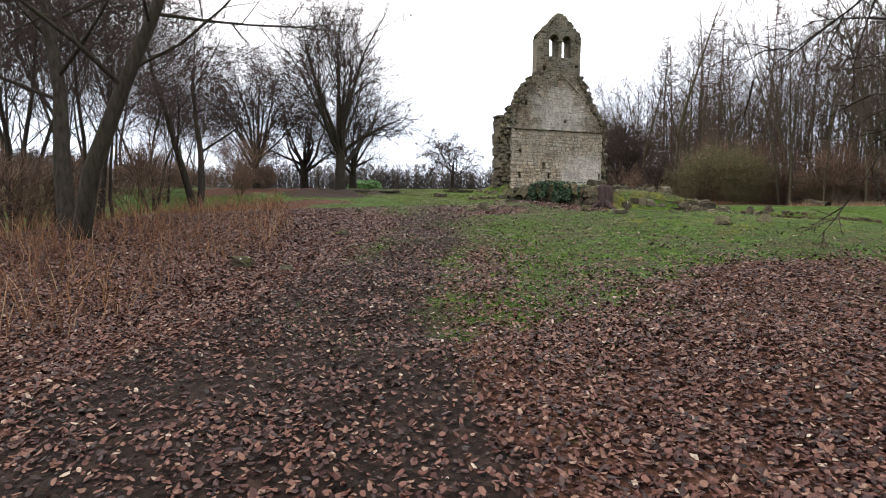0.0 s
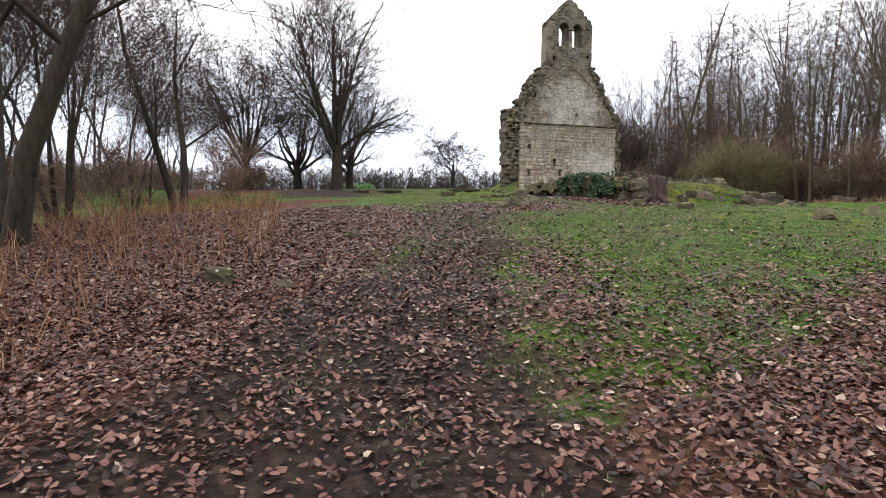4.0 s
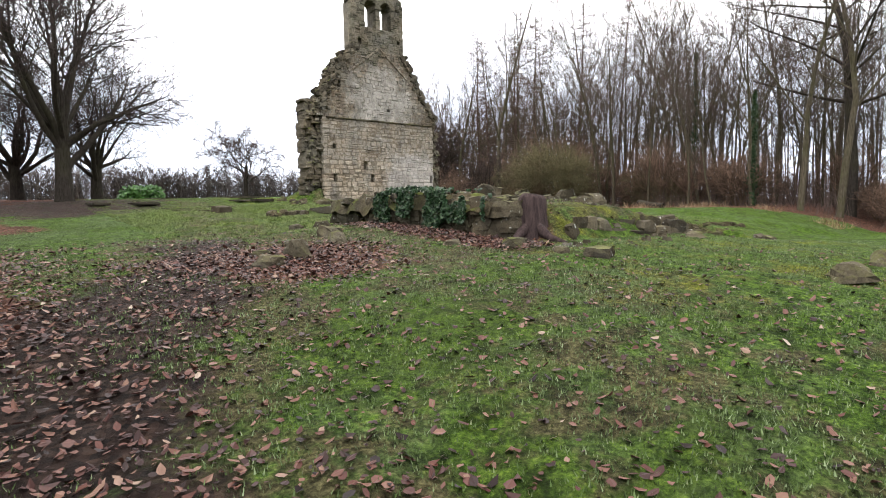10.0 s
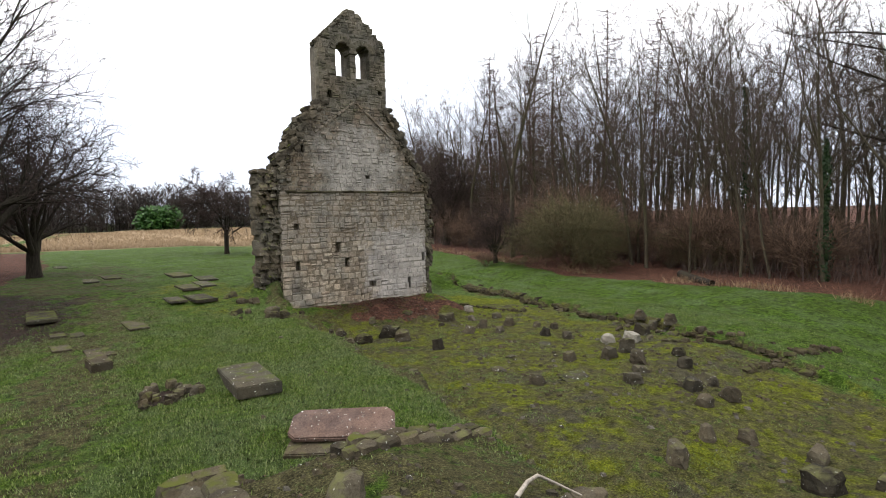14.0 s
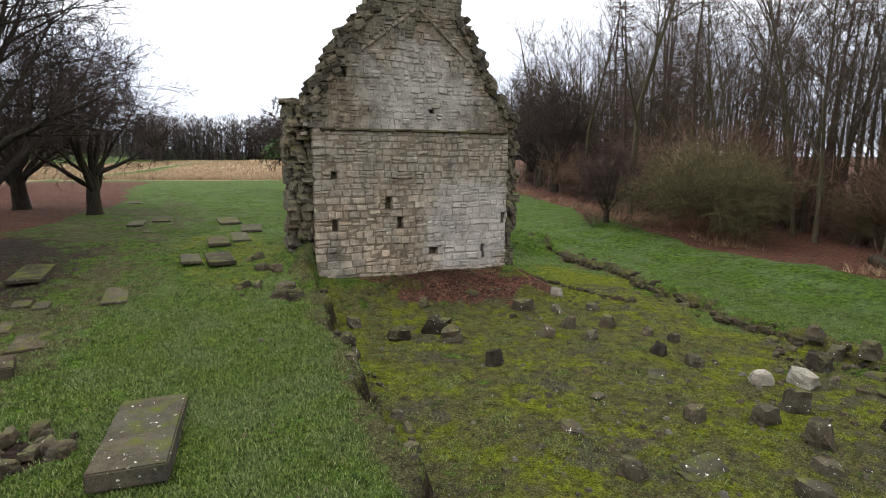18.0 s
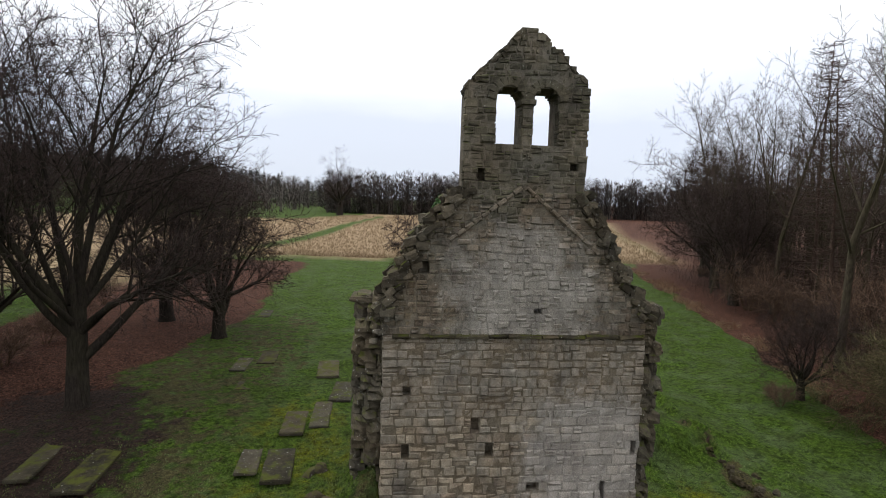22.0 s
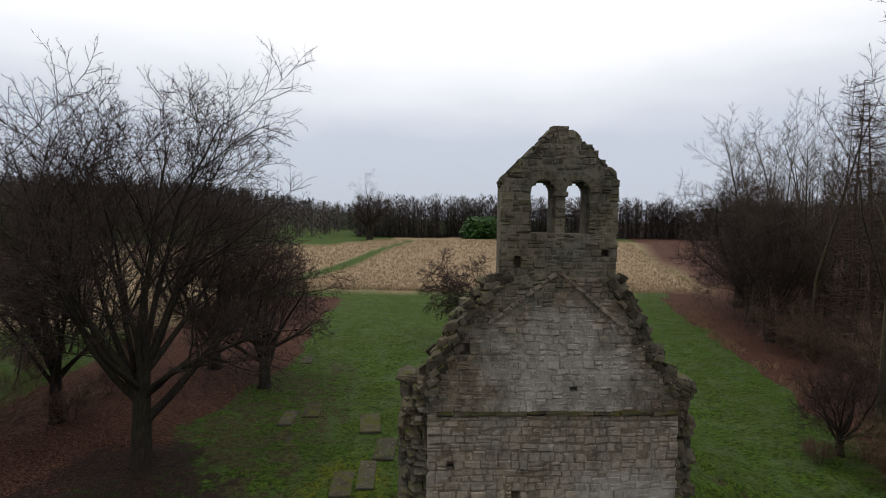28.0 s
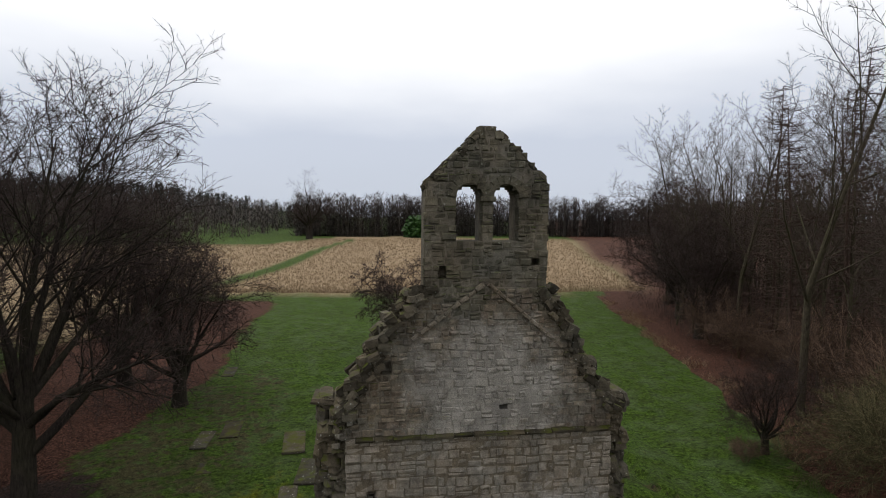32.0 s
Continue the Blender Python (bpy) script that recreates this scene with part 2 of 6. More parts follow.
M_LITTER = leaf_material("fallen_leaf", [(0.0, (0.008, 0.004, 0.0035)), (0.3, (0.026, 0.01, 0.0085)), (0.65, (0.07, 0.027, 0.02)), (0.9, (0.11, 0.055, 0.038)), (0.98, (0.155, 0.098, 0.07)), (1.0, (0.25, 0.2, 0.155))], 0.45)
M_GRASS = leaf_material("grass_blade", [(0.0, (0.02, 0.028, 0.008)), (0.3, (0.046, 0.074, 0.018)), (0.6, (0.07, 0.11, 0.032)), (0.82, (0.1, 0.13, 0.055)), (0.95, (0.17, 0.2, 0.1)), (1.0, (0.13, 0.1, 0.055))], 0.55, [(0.0, (0.02, 0.026, 0.009)), (0.4, (0.058, 0.085, 0.025)), (0.75, (0.105, 0.145, 0.06)), (1.0, (0.17, 0.21, 0.12))])
M_TURF = leaf_material("bank_turf_blade", [(0.0, (0.026, 0.04, 0.007)), (0.35, (0.07, 0.108, 0.016)), (0.7, (0.112, 0.158, 0.027)), (0.92, (0.155, 0.19, 0.05)), (1.0, (0.17, 0.15, 0.075))], 0.55, [(0.0, (0.03, 0.042, 0.012)), (0.5, (0.09, 0.12, 0.032)), (1.0, (0.17, 0.2, 0.09))])
M_STALK = leaf_material("dead_stalk", [(0.0, (0.045, 0.02, 0.011)), (0.5, (0.12, 0.056, 0.028)), (0.85, (0.19, 0.1, 0.052)), (1.0, (0.25, 0.17, 0.1))], 0.8)
M_STRAW = leaf_material("straw", [(0.0, (0.19, 0.135, 0.08)), (0.6, (0.26, 0.19, 0.118)), (1.0, (0.32, 0.245, 0.16))], 0.8)
M_IVY = leaf_material("ivy_leaf", [(0.0, (0.005, 0.014, 0.005)), (0.6, (0.012, 0.032, 0.011)), (0.92, (0.03, 0.058, 0.024)), (1.0, (0.075, 0.1, 0.055))], 0.4)
M_EVER = leaf_material("evergreen_leaf", [(0.0, (0.00744, 0.0186, 0.0062)), (0.6, (0.0186, 0.0372, 0.0124)), (1.0, (0.0372, 0.0558, 0.0217))], 0.5)
M_RHODO = leaf_material("bright_evergreen_leaf", [(0.0, (0.0124, 0.0372, 0.00744)), (0.6, (0.0248, 0.0682, 0.0124)), (1.0, (0.0496, 0.105, 0.0248))], 0.45)
M_FARWOOD = leaf_material("far_wood_twig", [(0.0, (0.03, 0.026, 0.024)), (0.6, (0.078, 0.066, 0.06)), (1.0, (0.13, 0.112, 0.1))], 0.9)
M_FIR = leaf_material("far_fir", [(0.0, (0.0136, 0.0186, 0.0136)), (1.0, (0.031, 0.036, 0.0279))], 0.9)


def ground_material():
    m, n, l, b = nodes_of("ground_cover", 0.95)
    p = position(n)

    def att(name):
        a = n.new("ShaderNodeAttribute")
        a.attribute_name = name
        return a.outputs["Fac"]

    fine = tex_noise(n, l, 34.0, 8, p, 0.75)
    tuft = tex_noise(n, l, 9.0, 6, p, 0.7)
    mid_ = tex_noise(n, l, 2.6, 8, p, 0.68)
    patch = tex_noise(n, l, 0.9, 7, p, 0.65)
    big = tex_noise(n, l, 0.3, 5, p)
    # turf: blades light and dark, tufts, greyer dewy patches and yellower ones
    c = ramp(n, l, fine, [(0.36, (0.009, 0.019, 0.003)), (0.5, (0.042, 0.083, 0.009)), (0.64, (0.115, 0.175, 0.026))])
    c = mix(n, l, 1.0, c, ramp(n, l, tuft, [(0.36, (0.3, 0.34, 0.3)), (0.5, (0.9, 0.9, 0.9)), (0.62, (1.4, 1.3, 1.25))]), "MULTIPLY")
    dew = ramp(n, l, patch, [(0.45, (0.0, 0.0, 0.0)), (0.62, (0.72, 0.72, 0.72))])
    c = mix(n, l, dew, c, mix(n, l, 1.0, (0.062, 0.088, 0.036), ramp(n, l, fine, [(0.38, (0.3, 0.32, 0.25)), (0.62, (1.9, 1.9, 2.0))]), "MULTIPLY"))
    c = mix(n, l, ramp(n, l, tex_noise(n, l, 1.7, 6, p, 0.7), [(0.5, (0.0, 0.0, 0.0)), (0.68, (0.75, 0.75, 0.75))]), c, (0.03, 0.042, 0.01))
    c = mix(n, l, ramp(n, l, big, [(0.42, (0.0, 0.0, 0.0)), (0.65, (0.35, 0.35, 0.35))]), c, (0.036, 0.05, 0.011))
    # worn, half bare turf
    worn = ramp(n, l, calc(n, l, "ADD", att("worn"), calc(n, l, "MULTIPLY", calc(n, l, "SUBTRACT", calc(n, l, "ADD", calc(n, l, "MULTIPLY", mid_, 0.6), calc(n, l, "MULTIPLY", patch, 0.4)), 0.5), 4.0)), [(0.45, (0.0, 0.0, 0.0)), (0.72, (1, 1, 1))])
    soil = ramp(n, l, fine, [(0.37, (0.014, 0.0125, 0.006)), (0.5, (0.05, 0.046, 0.02)), (0.64, (0.125, 0.115, 0.054))])
    c = mix(n, l, worn, c, soil)
    bare = ramp(n, l, calc(n, l, "MULTIPLY", att("worn"), ramp(n, l, tex_noise(n, l, 0.75, 8, p, 0.7), [(0.5, (0.0, 0.0, 0.0)), (0.62, (1, 1, 1))])), [(0.5, (0.0, 0.0, 0.0)), (0.8, (0.85, 0.85, 0.85))])
    # moss
    mo = ramp(n, l, calc(n, l, "ADD", att("moss"), calc(n, l, "MULTIPLY", calc(n, l, "SUBTRACT", calc(n, l, "ADD", calc(n, l, "MULTIPLY", mid_, 0.5), calc(n, l, "MULTIPLY", patch, 0.5)), 0.5), 3.6)), [(0.4, (0.0, 0.0, 0.0)), (0.85, (1, 1, 1))])
    mossc = ramp(n, l, fine, [(0.36, (0.02, 0.025, 0.003)), (0.5, (0.085, 0.102, 0.007)), (0.64, (0.185, 0.2, 0.015))])
    mossc = mix(n, l, 1.0, mossc, ramp(n, l, tuft, [(0.3, (0.45, 0.42, 0.5)), (0.65, (1.2, 1.2, 1.2))]), "MULTIPLY")
    c = mix(n, l, mo, c, mossc)
    c = mix(n, l, bare, c, ramp(n, l, fine, [(0.37, (0.014, 0.012, 0.008)), (0.5, (0.046, 0.041, 0.028)), (0.64, (0.095, 0.086, 0.064))]))
    c = mix(n, l, 1.0, c, ramp(n, l, tex_noise(n, l, 5.5, 9, p, 0.75), [(0.38, (0.42, 0.41, 0.4)), (0.48, (0.9, 0.9, 0.9)), (0.62, (1.22, 1.2, 1.15))]), "MULTIPLY")
    # leaf mould
    lf = ramp(n, l, calc(n, l, "ADD", att("leafy"), calc(n, l, "MULTIPLY", calc(n, l, "SUBTRACT", mid_, 0.5), 1.1)), [(0.4, (0.0, 0.0, 0.0)), (0.6, (1, 1, 1))])
    vor = n.new("ShaderNodeTexVoronoi")
    vor.inputs["Scale"].default_value = 26.0
    l.new(p, vor.inputs["Vector"])
    leafc = ramp(n, l, vor.outputs["Color"], [(0.1, (0.014, 0.007, 0.006)), (0.5, (0.064, 0.029, 0.02)), (0.9, (0.15, 0.075, 0.05))])
    leafc = mix(n, l, 1.0, leafc, ramp(n, l, tuft, [(0.3, (0.5, 0.5, 0.5)), (0.65, (1.2, 1.2, 1.2))]), "MULTIPLY")
    c = mix(n, l, lf, c, leafc)
    # mud
    mu = ramp(n, l, calc(n, l, "ADD", att("mud"), calc(n, l, "MULTIPLY", calc(n, l, "SUBTRACT", mid_, 0.5), 1.1)), [(0.42, (0.0, 0.0, 0.0)), (0.6, (1, 1, 1))])
    mudn = tex_noise(n, l, 15.0, 9, p, 0.8)
    mudc = ramp(n, l, mudn, [(0.36, (0.004, 0.003, 0.0027)), (0.5, (0.02, 0.015, 0.0125)), (0.66, (0.062, 0.047, 0.04))])
    mudc = mix(n, l, ramp(n, l, mid_, [(0.4, (0.25, 0.25, 0.25)), (0.6, (0.75, 0.75, 0.75))]), mudc, mix(n, l, 1.0, leafc, (0.66, 0.8, 0.88), "MULTIPLY"))
    c = mix(n, l, mu, c, mudc)
    # straw and far grass
    sf = tex_noise(n, l, 0.9, 8, p, 0.75)
    strawc = ramp(n, l, sf, [(0.36, (0.17, 0.118, 0.07)), (0.5, (0.25, 0.182, 0.112)), (0.64, (0.33, 0.255, 0.165))])
    c = mix(n, l, att("straw"), c, strawc)
    l.new(c, b.inputs["Base Color"])
    wet = n.new("ShaderNodeMapRange")
    wet.inputs["To Min"].default_value, wet.inputs["To Max"].default_value = 0.95, 0.78
    l.new(mu, wet.inputs["Value"])
    l.new(wet.outputs[0], b.inputs["Roughness"])
    bump(n, l, b, calc(n, l, "ADD", calc(n, l, "ADD", calc(n, l, "MULTIPLY", mid_, 1.0), tuft), calc(n, l, "ADD", calc(n, l, "MULTIPLY", fine, 0.8), calc(n, l, "MULTIPLY", mu, calc(n, l, "MULTIPLY", mudn, 2.2)))), 0.95, 0.06)
    return m


M_OLIVE = leaf_material("olive_twig", [(0.0, (0.032, 0.031, 0.013)), (0.6, (0.08, 0.07, 0.033)), (1.0, (0.15, 0.125, 0.065))], 0.85)
M_THORN = leaf_material("brown_twig", [(0.0, (0.035, 0.022, 0.015)), (0.6, (0.095, 0.06, 0.041)), (1.0, (0.19, 0.125, 0.088))], 0.85)
M_GROUND = ground_material()


# ---- building helpers ----
def mesh_of(name, verts, faces, mat, smooth=False):
    me = bpy.data.meshes.new(name)
    me.from_pydata(verts, [], faces)
    me.materials.append(mat)
    if smooth:
        me.polygons.foreach_set("use_smooth", [True] * len(me.polygons))
    me.update()
    return me


def thing(name, x, y, z, rz=0.0, label="", category="", group="", kind=""):
    ob = new(name)
    ob.matrix_world = pose(x, y, z, 0, 0, rz)
    return tagged(ob, label, category, group, kind)


def part(name, me, parent, label=""):
    ob = new(name, me)
    ob.parent = parent
    return tagged(ob, label)


def sstep(a, b, x):
    t = min(1.0, max(0.0, (x - a) / (b - a)))
    return t * t * (3 - 2 * t)


def nz(x, y, s, o=0.0):
    return noise.noise(Vector((x * s + o, y * s - o, o * 0.37)))


# ---- the lie of the land: a low hill that rises along the way up to the ruin ----
RISE_U = (-60, -40, -32, -26, -21, -13, -6, 0, 6, 20, 42, 80)
RISE_Z = (-2.8, -2.2, -1.75, -1.05, -0.42, 0.18, 0.5, 0.78, 0.9, 1.0, 0.4, 0.0)


def bank_edge(y):
    """Foot of the turf bank on the north side of the sunken nave."""
    return float(np.interp(y, (-13, -9.6, -6.6, -4.5, 0), (-4.35, -3.62, -3.5, -3.4, -3.1))) + 0.12 * math.sin(1.9 * y) + 0.07 * math.sin(4.7 * y + 1)


def south_edge(y):
    """Line of the lost south wall, where the turf steps up again."""
    return float(np.interp(y, (-18, -13, -9, -5.4, 0, 3.6), (5.0, 5.4, 6.1, 6.3, 7.3, 6.9))) + 0.14 * math.sin(1.7 * y + 2) + 0.08 * math.sin(5.1 * y)


def land(x, y):
    u, v = x * 0.5 + y * 0.866, x * 0.866 - y * 0.5
    z = float(np.interp(u, RISE_U, RISE_Z))
    z -= min(2.2, 0.10 * max(0.0, -9 - v)) * (1 - sstep(-16, -4, u))
    front = 1 - sstep(-19, -14, y)
    behind = sstep(1, 4, y)
    e_ = bank_edge(y)
    w = (0.72 * sstep(e_ - 0.06 + 6 * behind, e_ + 0.16 + 12 * behind, x) + 0.28 * sstep(e_ - 0.8 + 6 * behind, e_ + 0.9 + 12 * behind, x)) * (1 - front)
    z -= 0.3 * sstep(-15, -11, y) * (1 - sstep(-1, 4, y)) + 0.12 * sstep(-1, 4, y) * (1 - sstep(14, 22, y))
    z = z * (1 - w) + (-0.7 + 0.3 * sstep(0, 5, y) + 0.4 * sstep(4, 30, y) + 0.3 * sstep(9, 12, x)) * w
    z -= 0.75 * sstep(-9, 4, x) * (1 - sstep(-17, -10, y)) + 0.5 * sstep(4, 14, x) * (1 - sstep(-16, -9, y))
    z += 0.42 * sstep(-8.35, -8.05, x) * (1 - sstep(-6.4, -4.4, x)) * sstep(-17.2, -16.7, y) * (1 - sstep(-12.2, -11.6, y))
    z += 0.66 * (1 - sstep(0.5, 2.9, abs(y - 0.5))) * sstep(-4, -3, x) * (1 - sstep(3, 4.5, x))
    z += 0.26 * sstep(-0.06, 0.14, x - south_edge(y)) * sstep(-16, -12, y) * (1 - sstep(6, 12, y))
    far = math.hypot(x, y - 40)
    if far > 150 and x < 40:
        z += 17 * sstep(170, 420, far) * (1 - sstep(-170, -40, x))
    return z


def rough_land(x, y):
    near = 1 - sstep(30, 60, math.hypot(x + 4, y + 8))
    return land(x, y) + (0.05 * nz(x, y, 0.7) + 0.03 * nz(x, y, 2.1, 5)) * near


def lane_distance(x, y):
    best = 99.0
    for (ax, ay, wa), (bx, by, wb) in zip(LANE, LANE[1:]):
        dx, dy = bx - ax, by - ay
        t = min(1.0, max(0.0, ((x - ax) * dx + (y - ay) * dy) / (dx * dx + dy * dy)))
        d = math.hypot(x - ax - t * dx, y - ay - t * dy) - (wa + t * (wb - wa))
        best = min(best, d)
    return best


LANE = ((-17.4, -34, 1.7), (-16.1, -25, 1.25), (-14.4, -21, 0.7), (-12.9, -17.8, 0.5), (-11.6, -14.2, 0.32), (-10.5, -11.3, 0.28), (-9.7, -8.5, 0.25), (-8.7, -4, 0.25), (-8.3, 1, 0.15))


def cover(x, y):
    """Mask weights at a place: mud, leaf, moss, worn turf and straw."""
    n1 = nz(x, y, 0.45, 3)
    ld = lane_distance(x, y)
    mud = (1 - sstep(-0.5, 0.9, ld + 0.7 * n1)) * (1 - 0.22 * sstep(-23, -20, y) - 0.36 * sstep(-16, -11, y))
    side = (x + 16.6) * 0.9 - (y + 24) * 0.36          # below zero on the hedge side of the lane
    side -= 0.7 * (1 - sstep(-22, -20, y))
    side -= 1.1 * sstep(-22, -19.5, y) * (1 - sstep(-18, -16, y)) - 1.2 * sstep(-16.5, -13.5, y)
    side += 0.22 * max(0.0, y + 16)
    leaf = 0.0
    if y < 3:
        leaf = (1 - sstep(-1.6, 1.4, side + 1.2 * n1)) * (1 - sstep(-9, 3, y)) * 0.95
        leaf = max(leaf, (1 - sstep(-24.6, -21.4, y + 2.0 * n1 + 0.12 * (x + 12))) * 0.75)
        leaf = max(leaf, 0.6 * sstep(-0.6, 0.6, ld) * (1 - sstep(0.2, 1.7, ld + 0.5 * n1)) * (1 - sstep(-21, -19, y)))
    leaf = max(leaf, 0.75 * (1 - sstep(0.6, 1.9, math.hypot((x + 11.4) / 1.2, y + 16.2))))
    leaf = max(leaf, 0.85 * (1 - sstep(0.2, 0.9, abs(x + 8.75) + 0.3 * n1)) * sstep(-17.5, -16.8, y) * (1 - sstep(-14.4, -13.4, y)))
    leaf = max(leaf, 0.9 * (1 - sstep(0.75, 1.25, math.hypot((x - 0.9) / 2.4, (y + 0.3) / 1.5) + 0.9 * n1 + 1.0 * nz(x, y, 1.4, 4))))
    if y < -2:
        leaf *= sstep(-25, -21.5, x + n1)
    # floor of the wood, the old trees' foot and the hedge side
    rim = x + 1.0 * n1 - float(np.interp(y, (-40, -13, -9, -3, 4, 8, 16, 20, 39, 60), (18, 16, 13.2, 12.3, 12.2, 13.5, 16.2, 16.6, 21.3, 30)))
    wood = sstep(-0.2, 0.6, rim) * (1 - sstep(46, 60, y) * (1 - sstep(0.0, 4.0, x - 28 - 0.33 * (y - 46))))
    leaf = max(leaf, wood)
    leaf = max(leaf, sstep(-21, -19, x) * (1 - sstep(-13.6, -11.6, x + 1.2 * n1 - 0.22 * max(0.0, min(y, 13) - 2))) * sstep(-2, 6, y)) if -2 < y < 40 else leaf
    moss = sstep(-0.4, 0.3, x - bank_edge(y) + 0.3 * nz(x, y, 1.7, 8)) * (1 - sstep(-0.6, 1.2, x - south_edge(y) + n1)) * sstep(-18.5, -16.5, y) * (1 - sstep(-0.5, 1.0, y)) * 0.56
    moss = max(moss, 0.55 * (1 - sstep(1.0, 2.6, math.hypot(x + 5.2, (y - 2) / 2.2))))
    moss = max(moss, 0.5 * sstep(-9.5, -8.0, x) * (1 - sstep(-3, 0, x)) * (1 - sstep(-15.5, -12.5, y)) * sstep(-19.5, -17.5, y))
    moss = max(moss, 0.5 * (1 - sstep(1.5, 3.5, math.hypot((x + 6.0) / 1.6, y + 19.3))))
    if -13 < y < 0:
        moss = max(moss, 0.74 * sstep(0.1, 0.4, x - bank_edge(y)) * (1 - sstep(0.5, 1.5, x - bank_edge(y) + n1)))
    moss = max(moss, 0.8 * (1 - sstep(1.4, 3.0, math.hypot(x - 5.0, (y + 1.2) / 1.3) + n1)) * (1 - sstep(-0.3, 0.2, x - south_edge(y))))
    worn = 0.72 * (1 - sstep(0.2, 1.6, ld)) + 0.95 * sstep(-0.1, 0.2, x - bank_edge(y)) * (1 - sstep(-0.8, 0.3, x - south_edge(y) + n1)) * sstep(-17.5, -16, y) * (1 - sstep(-1, 0.3, y))
    worn = max(worn, 0.5 * sstep(-10.4, -9.2, x) * (1 - sstep(-7.6, -6.8, x)) * sstep(-18.5, -17, y) * (1 - sstep(-12, -10.5, y)))
    worn = max(worn, 0.5 * (1 - sstep(-21, -18.5, y)) * sstep(-14, -12.8, x))
    worn = max(worn, 0.5 * (1 - sstep(3.0, 6.0, math.hypot(x + 10.5, y + 17.5))))
    worn = max(worn, 0.8 * (1 - sstep(1.2, 3.6, math.hypot((x + 9.9) * 1.2, (y + 15.3) / 1.3) + n1)))
    worn = max(worn, 0.75 * (1 - sstep(1.2, 2.4, math.hypot(x + 12.3, (y - 3.0) / 1.5))))
    worn = max(worn, 0.8 * (1 - sstep(0.25, 0.9, abs(x + 3.35 + 0.5 * n1))) * sstep(-14, -12, y) * (1 - sstep(-1, 1, y)))
    worn = max(worn, 0.75 * sstep(-8.6, -8.0, x) * (1 - sstep(-4.6, -3.8, x)) * sstep(-17.6, -16.8, y) * (1 - sstep(-12, -11.2, y)))
    # raises the worn mask round the old tree and over the lawn behind, darkening both
    worn = max(worn, 0.62 * (1 - sstep(3.0, 6.5, math.hypot(x + 11.3, (y - 2.5) / 1.6))))
    worn = max(worn, 0.56 * sstep(-15, -13, x) * (1 - sstep(-7.5, -4, x)) * sstep(-3, 0, y) * (1 - sstep(14, 20, y)))
    mud = max(mud, 0.9 * (1 - sstep(0.3, 0.7, math.hypot(x + 7.8, (y + 7.5) / 0.8))))
    # raises the mud mask round the old tree, which darkens the ground there
    mud = max(mud, 0.68 * (1 - sstep(1.5, 5.6, math.hypot(x + 11.9, (y - 1.5) / 1.6) + 1.6 * n1)))
    straw = 0.0
    if y > 40:
        straw = sstep(46.5, 47.8, y + 1.0 * n1 - 0.02 * x) * (1 - sstep(212, 216, y + 0.15 * x))
        straw *= 1 - sstep(0.0, 4.0, x - 28 - 0.33 * (y - 46))
        straw *= sstep(-34, -31, x - 0.30 * max(0.0, y - 140)) if y > 100 else 1.0
        strip = abs(x + 18.5 - float(np.interp(y, (50, 77, 128, 200), (-1.5, 2.9, 5.9, 15))))
        if y < 205:
            straw *= sstep(0.9, 2.6, strip)
    if x < -17 and y > 22:
        straw = max(straw, (1 - sstep(-21, -18, x)) * sstep(22, 26, y) * 0.9) if y < 150 else straw
    step_ = abs(x - south_edge(y))
    if -12.5 < y < -0.5:
        mud = max(mud, 0.62 * (1 - sstep(0.0, 0.2, abs(x - bank_edge(y) - 0.05))))
    if -13 < y < 5:
        mud = max(mud, 0.55 * (1 - sstep(0.0, 0.16, abs(x - south_edge(y) - 0.02))))
        worn = max(worn, (0.7 + 0.5 * nz(x, y, 0.9, 7)) * (1 - sstep(0.1, 0.6, step_ + 0.25 * n1)))
    return mud, leaf, moss, worn, straw


def axis_lines(lo, hi, step, reach, grow=1.16):
    a = list(np.arange(lo, hi, step))
    s, q = step, a[-1]
    while q < reach:
        s *= grow
        q += s
        a.append(q)
    s, q = step, a[0]
    while q > -reach:
        s *= grow
        q -= s
        a.insert(0, q)
    return a


def build_ground():
    xs, ys = axis_lines(-24, 16, 0.2, 2600), axis_lines(-34, 16, 0.2, 2600)
    xs = sorted(xs + [x + 0.1 for x in xs if -4.9 < x < -2.7 or 4.7 < x < 7.8] + [x + q for x in xs if -4.5 < x < -2.9 for q in (0.05, 0.15)])
    nx = len(xs)
    verts, masks = [], []
    for y in ys:
        for x in xs:
            verts.append((x, y, rough_land(x, y)))
            masks.append(cover(x, y))
    faces = [(j * nx + i, j * nx + i + 1, (j + 1) * nx + i + 1, (j + 1) * nx + i) for j in range(len(ys) - 1) for i in range(nx - 1)]
    me = mesh_of("ground", verts, faces, M_GROUND, True)
    for k, name in enumerate(("mud", "leafy", "moss", "worn", "straw")):
        a = me.attributes.new(name, "FLOAT", "POINT")
        a.data.foreach_set("value", [q[k] for q in masks])
    tagged(new("ground", me), "grassy hillside with mud, moss and leaf litter", "ground", kind="structure")


build_ground()


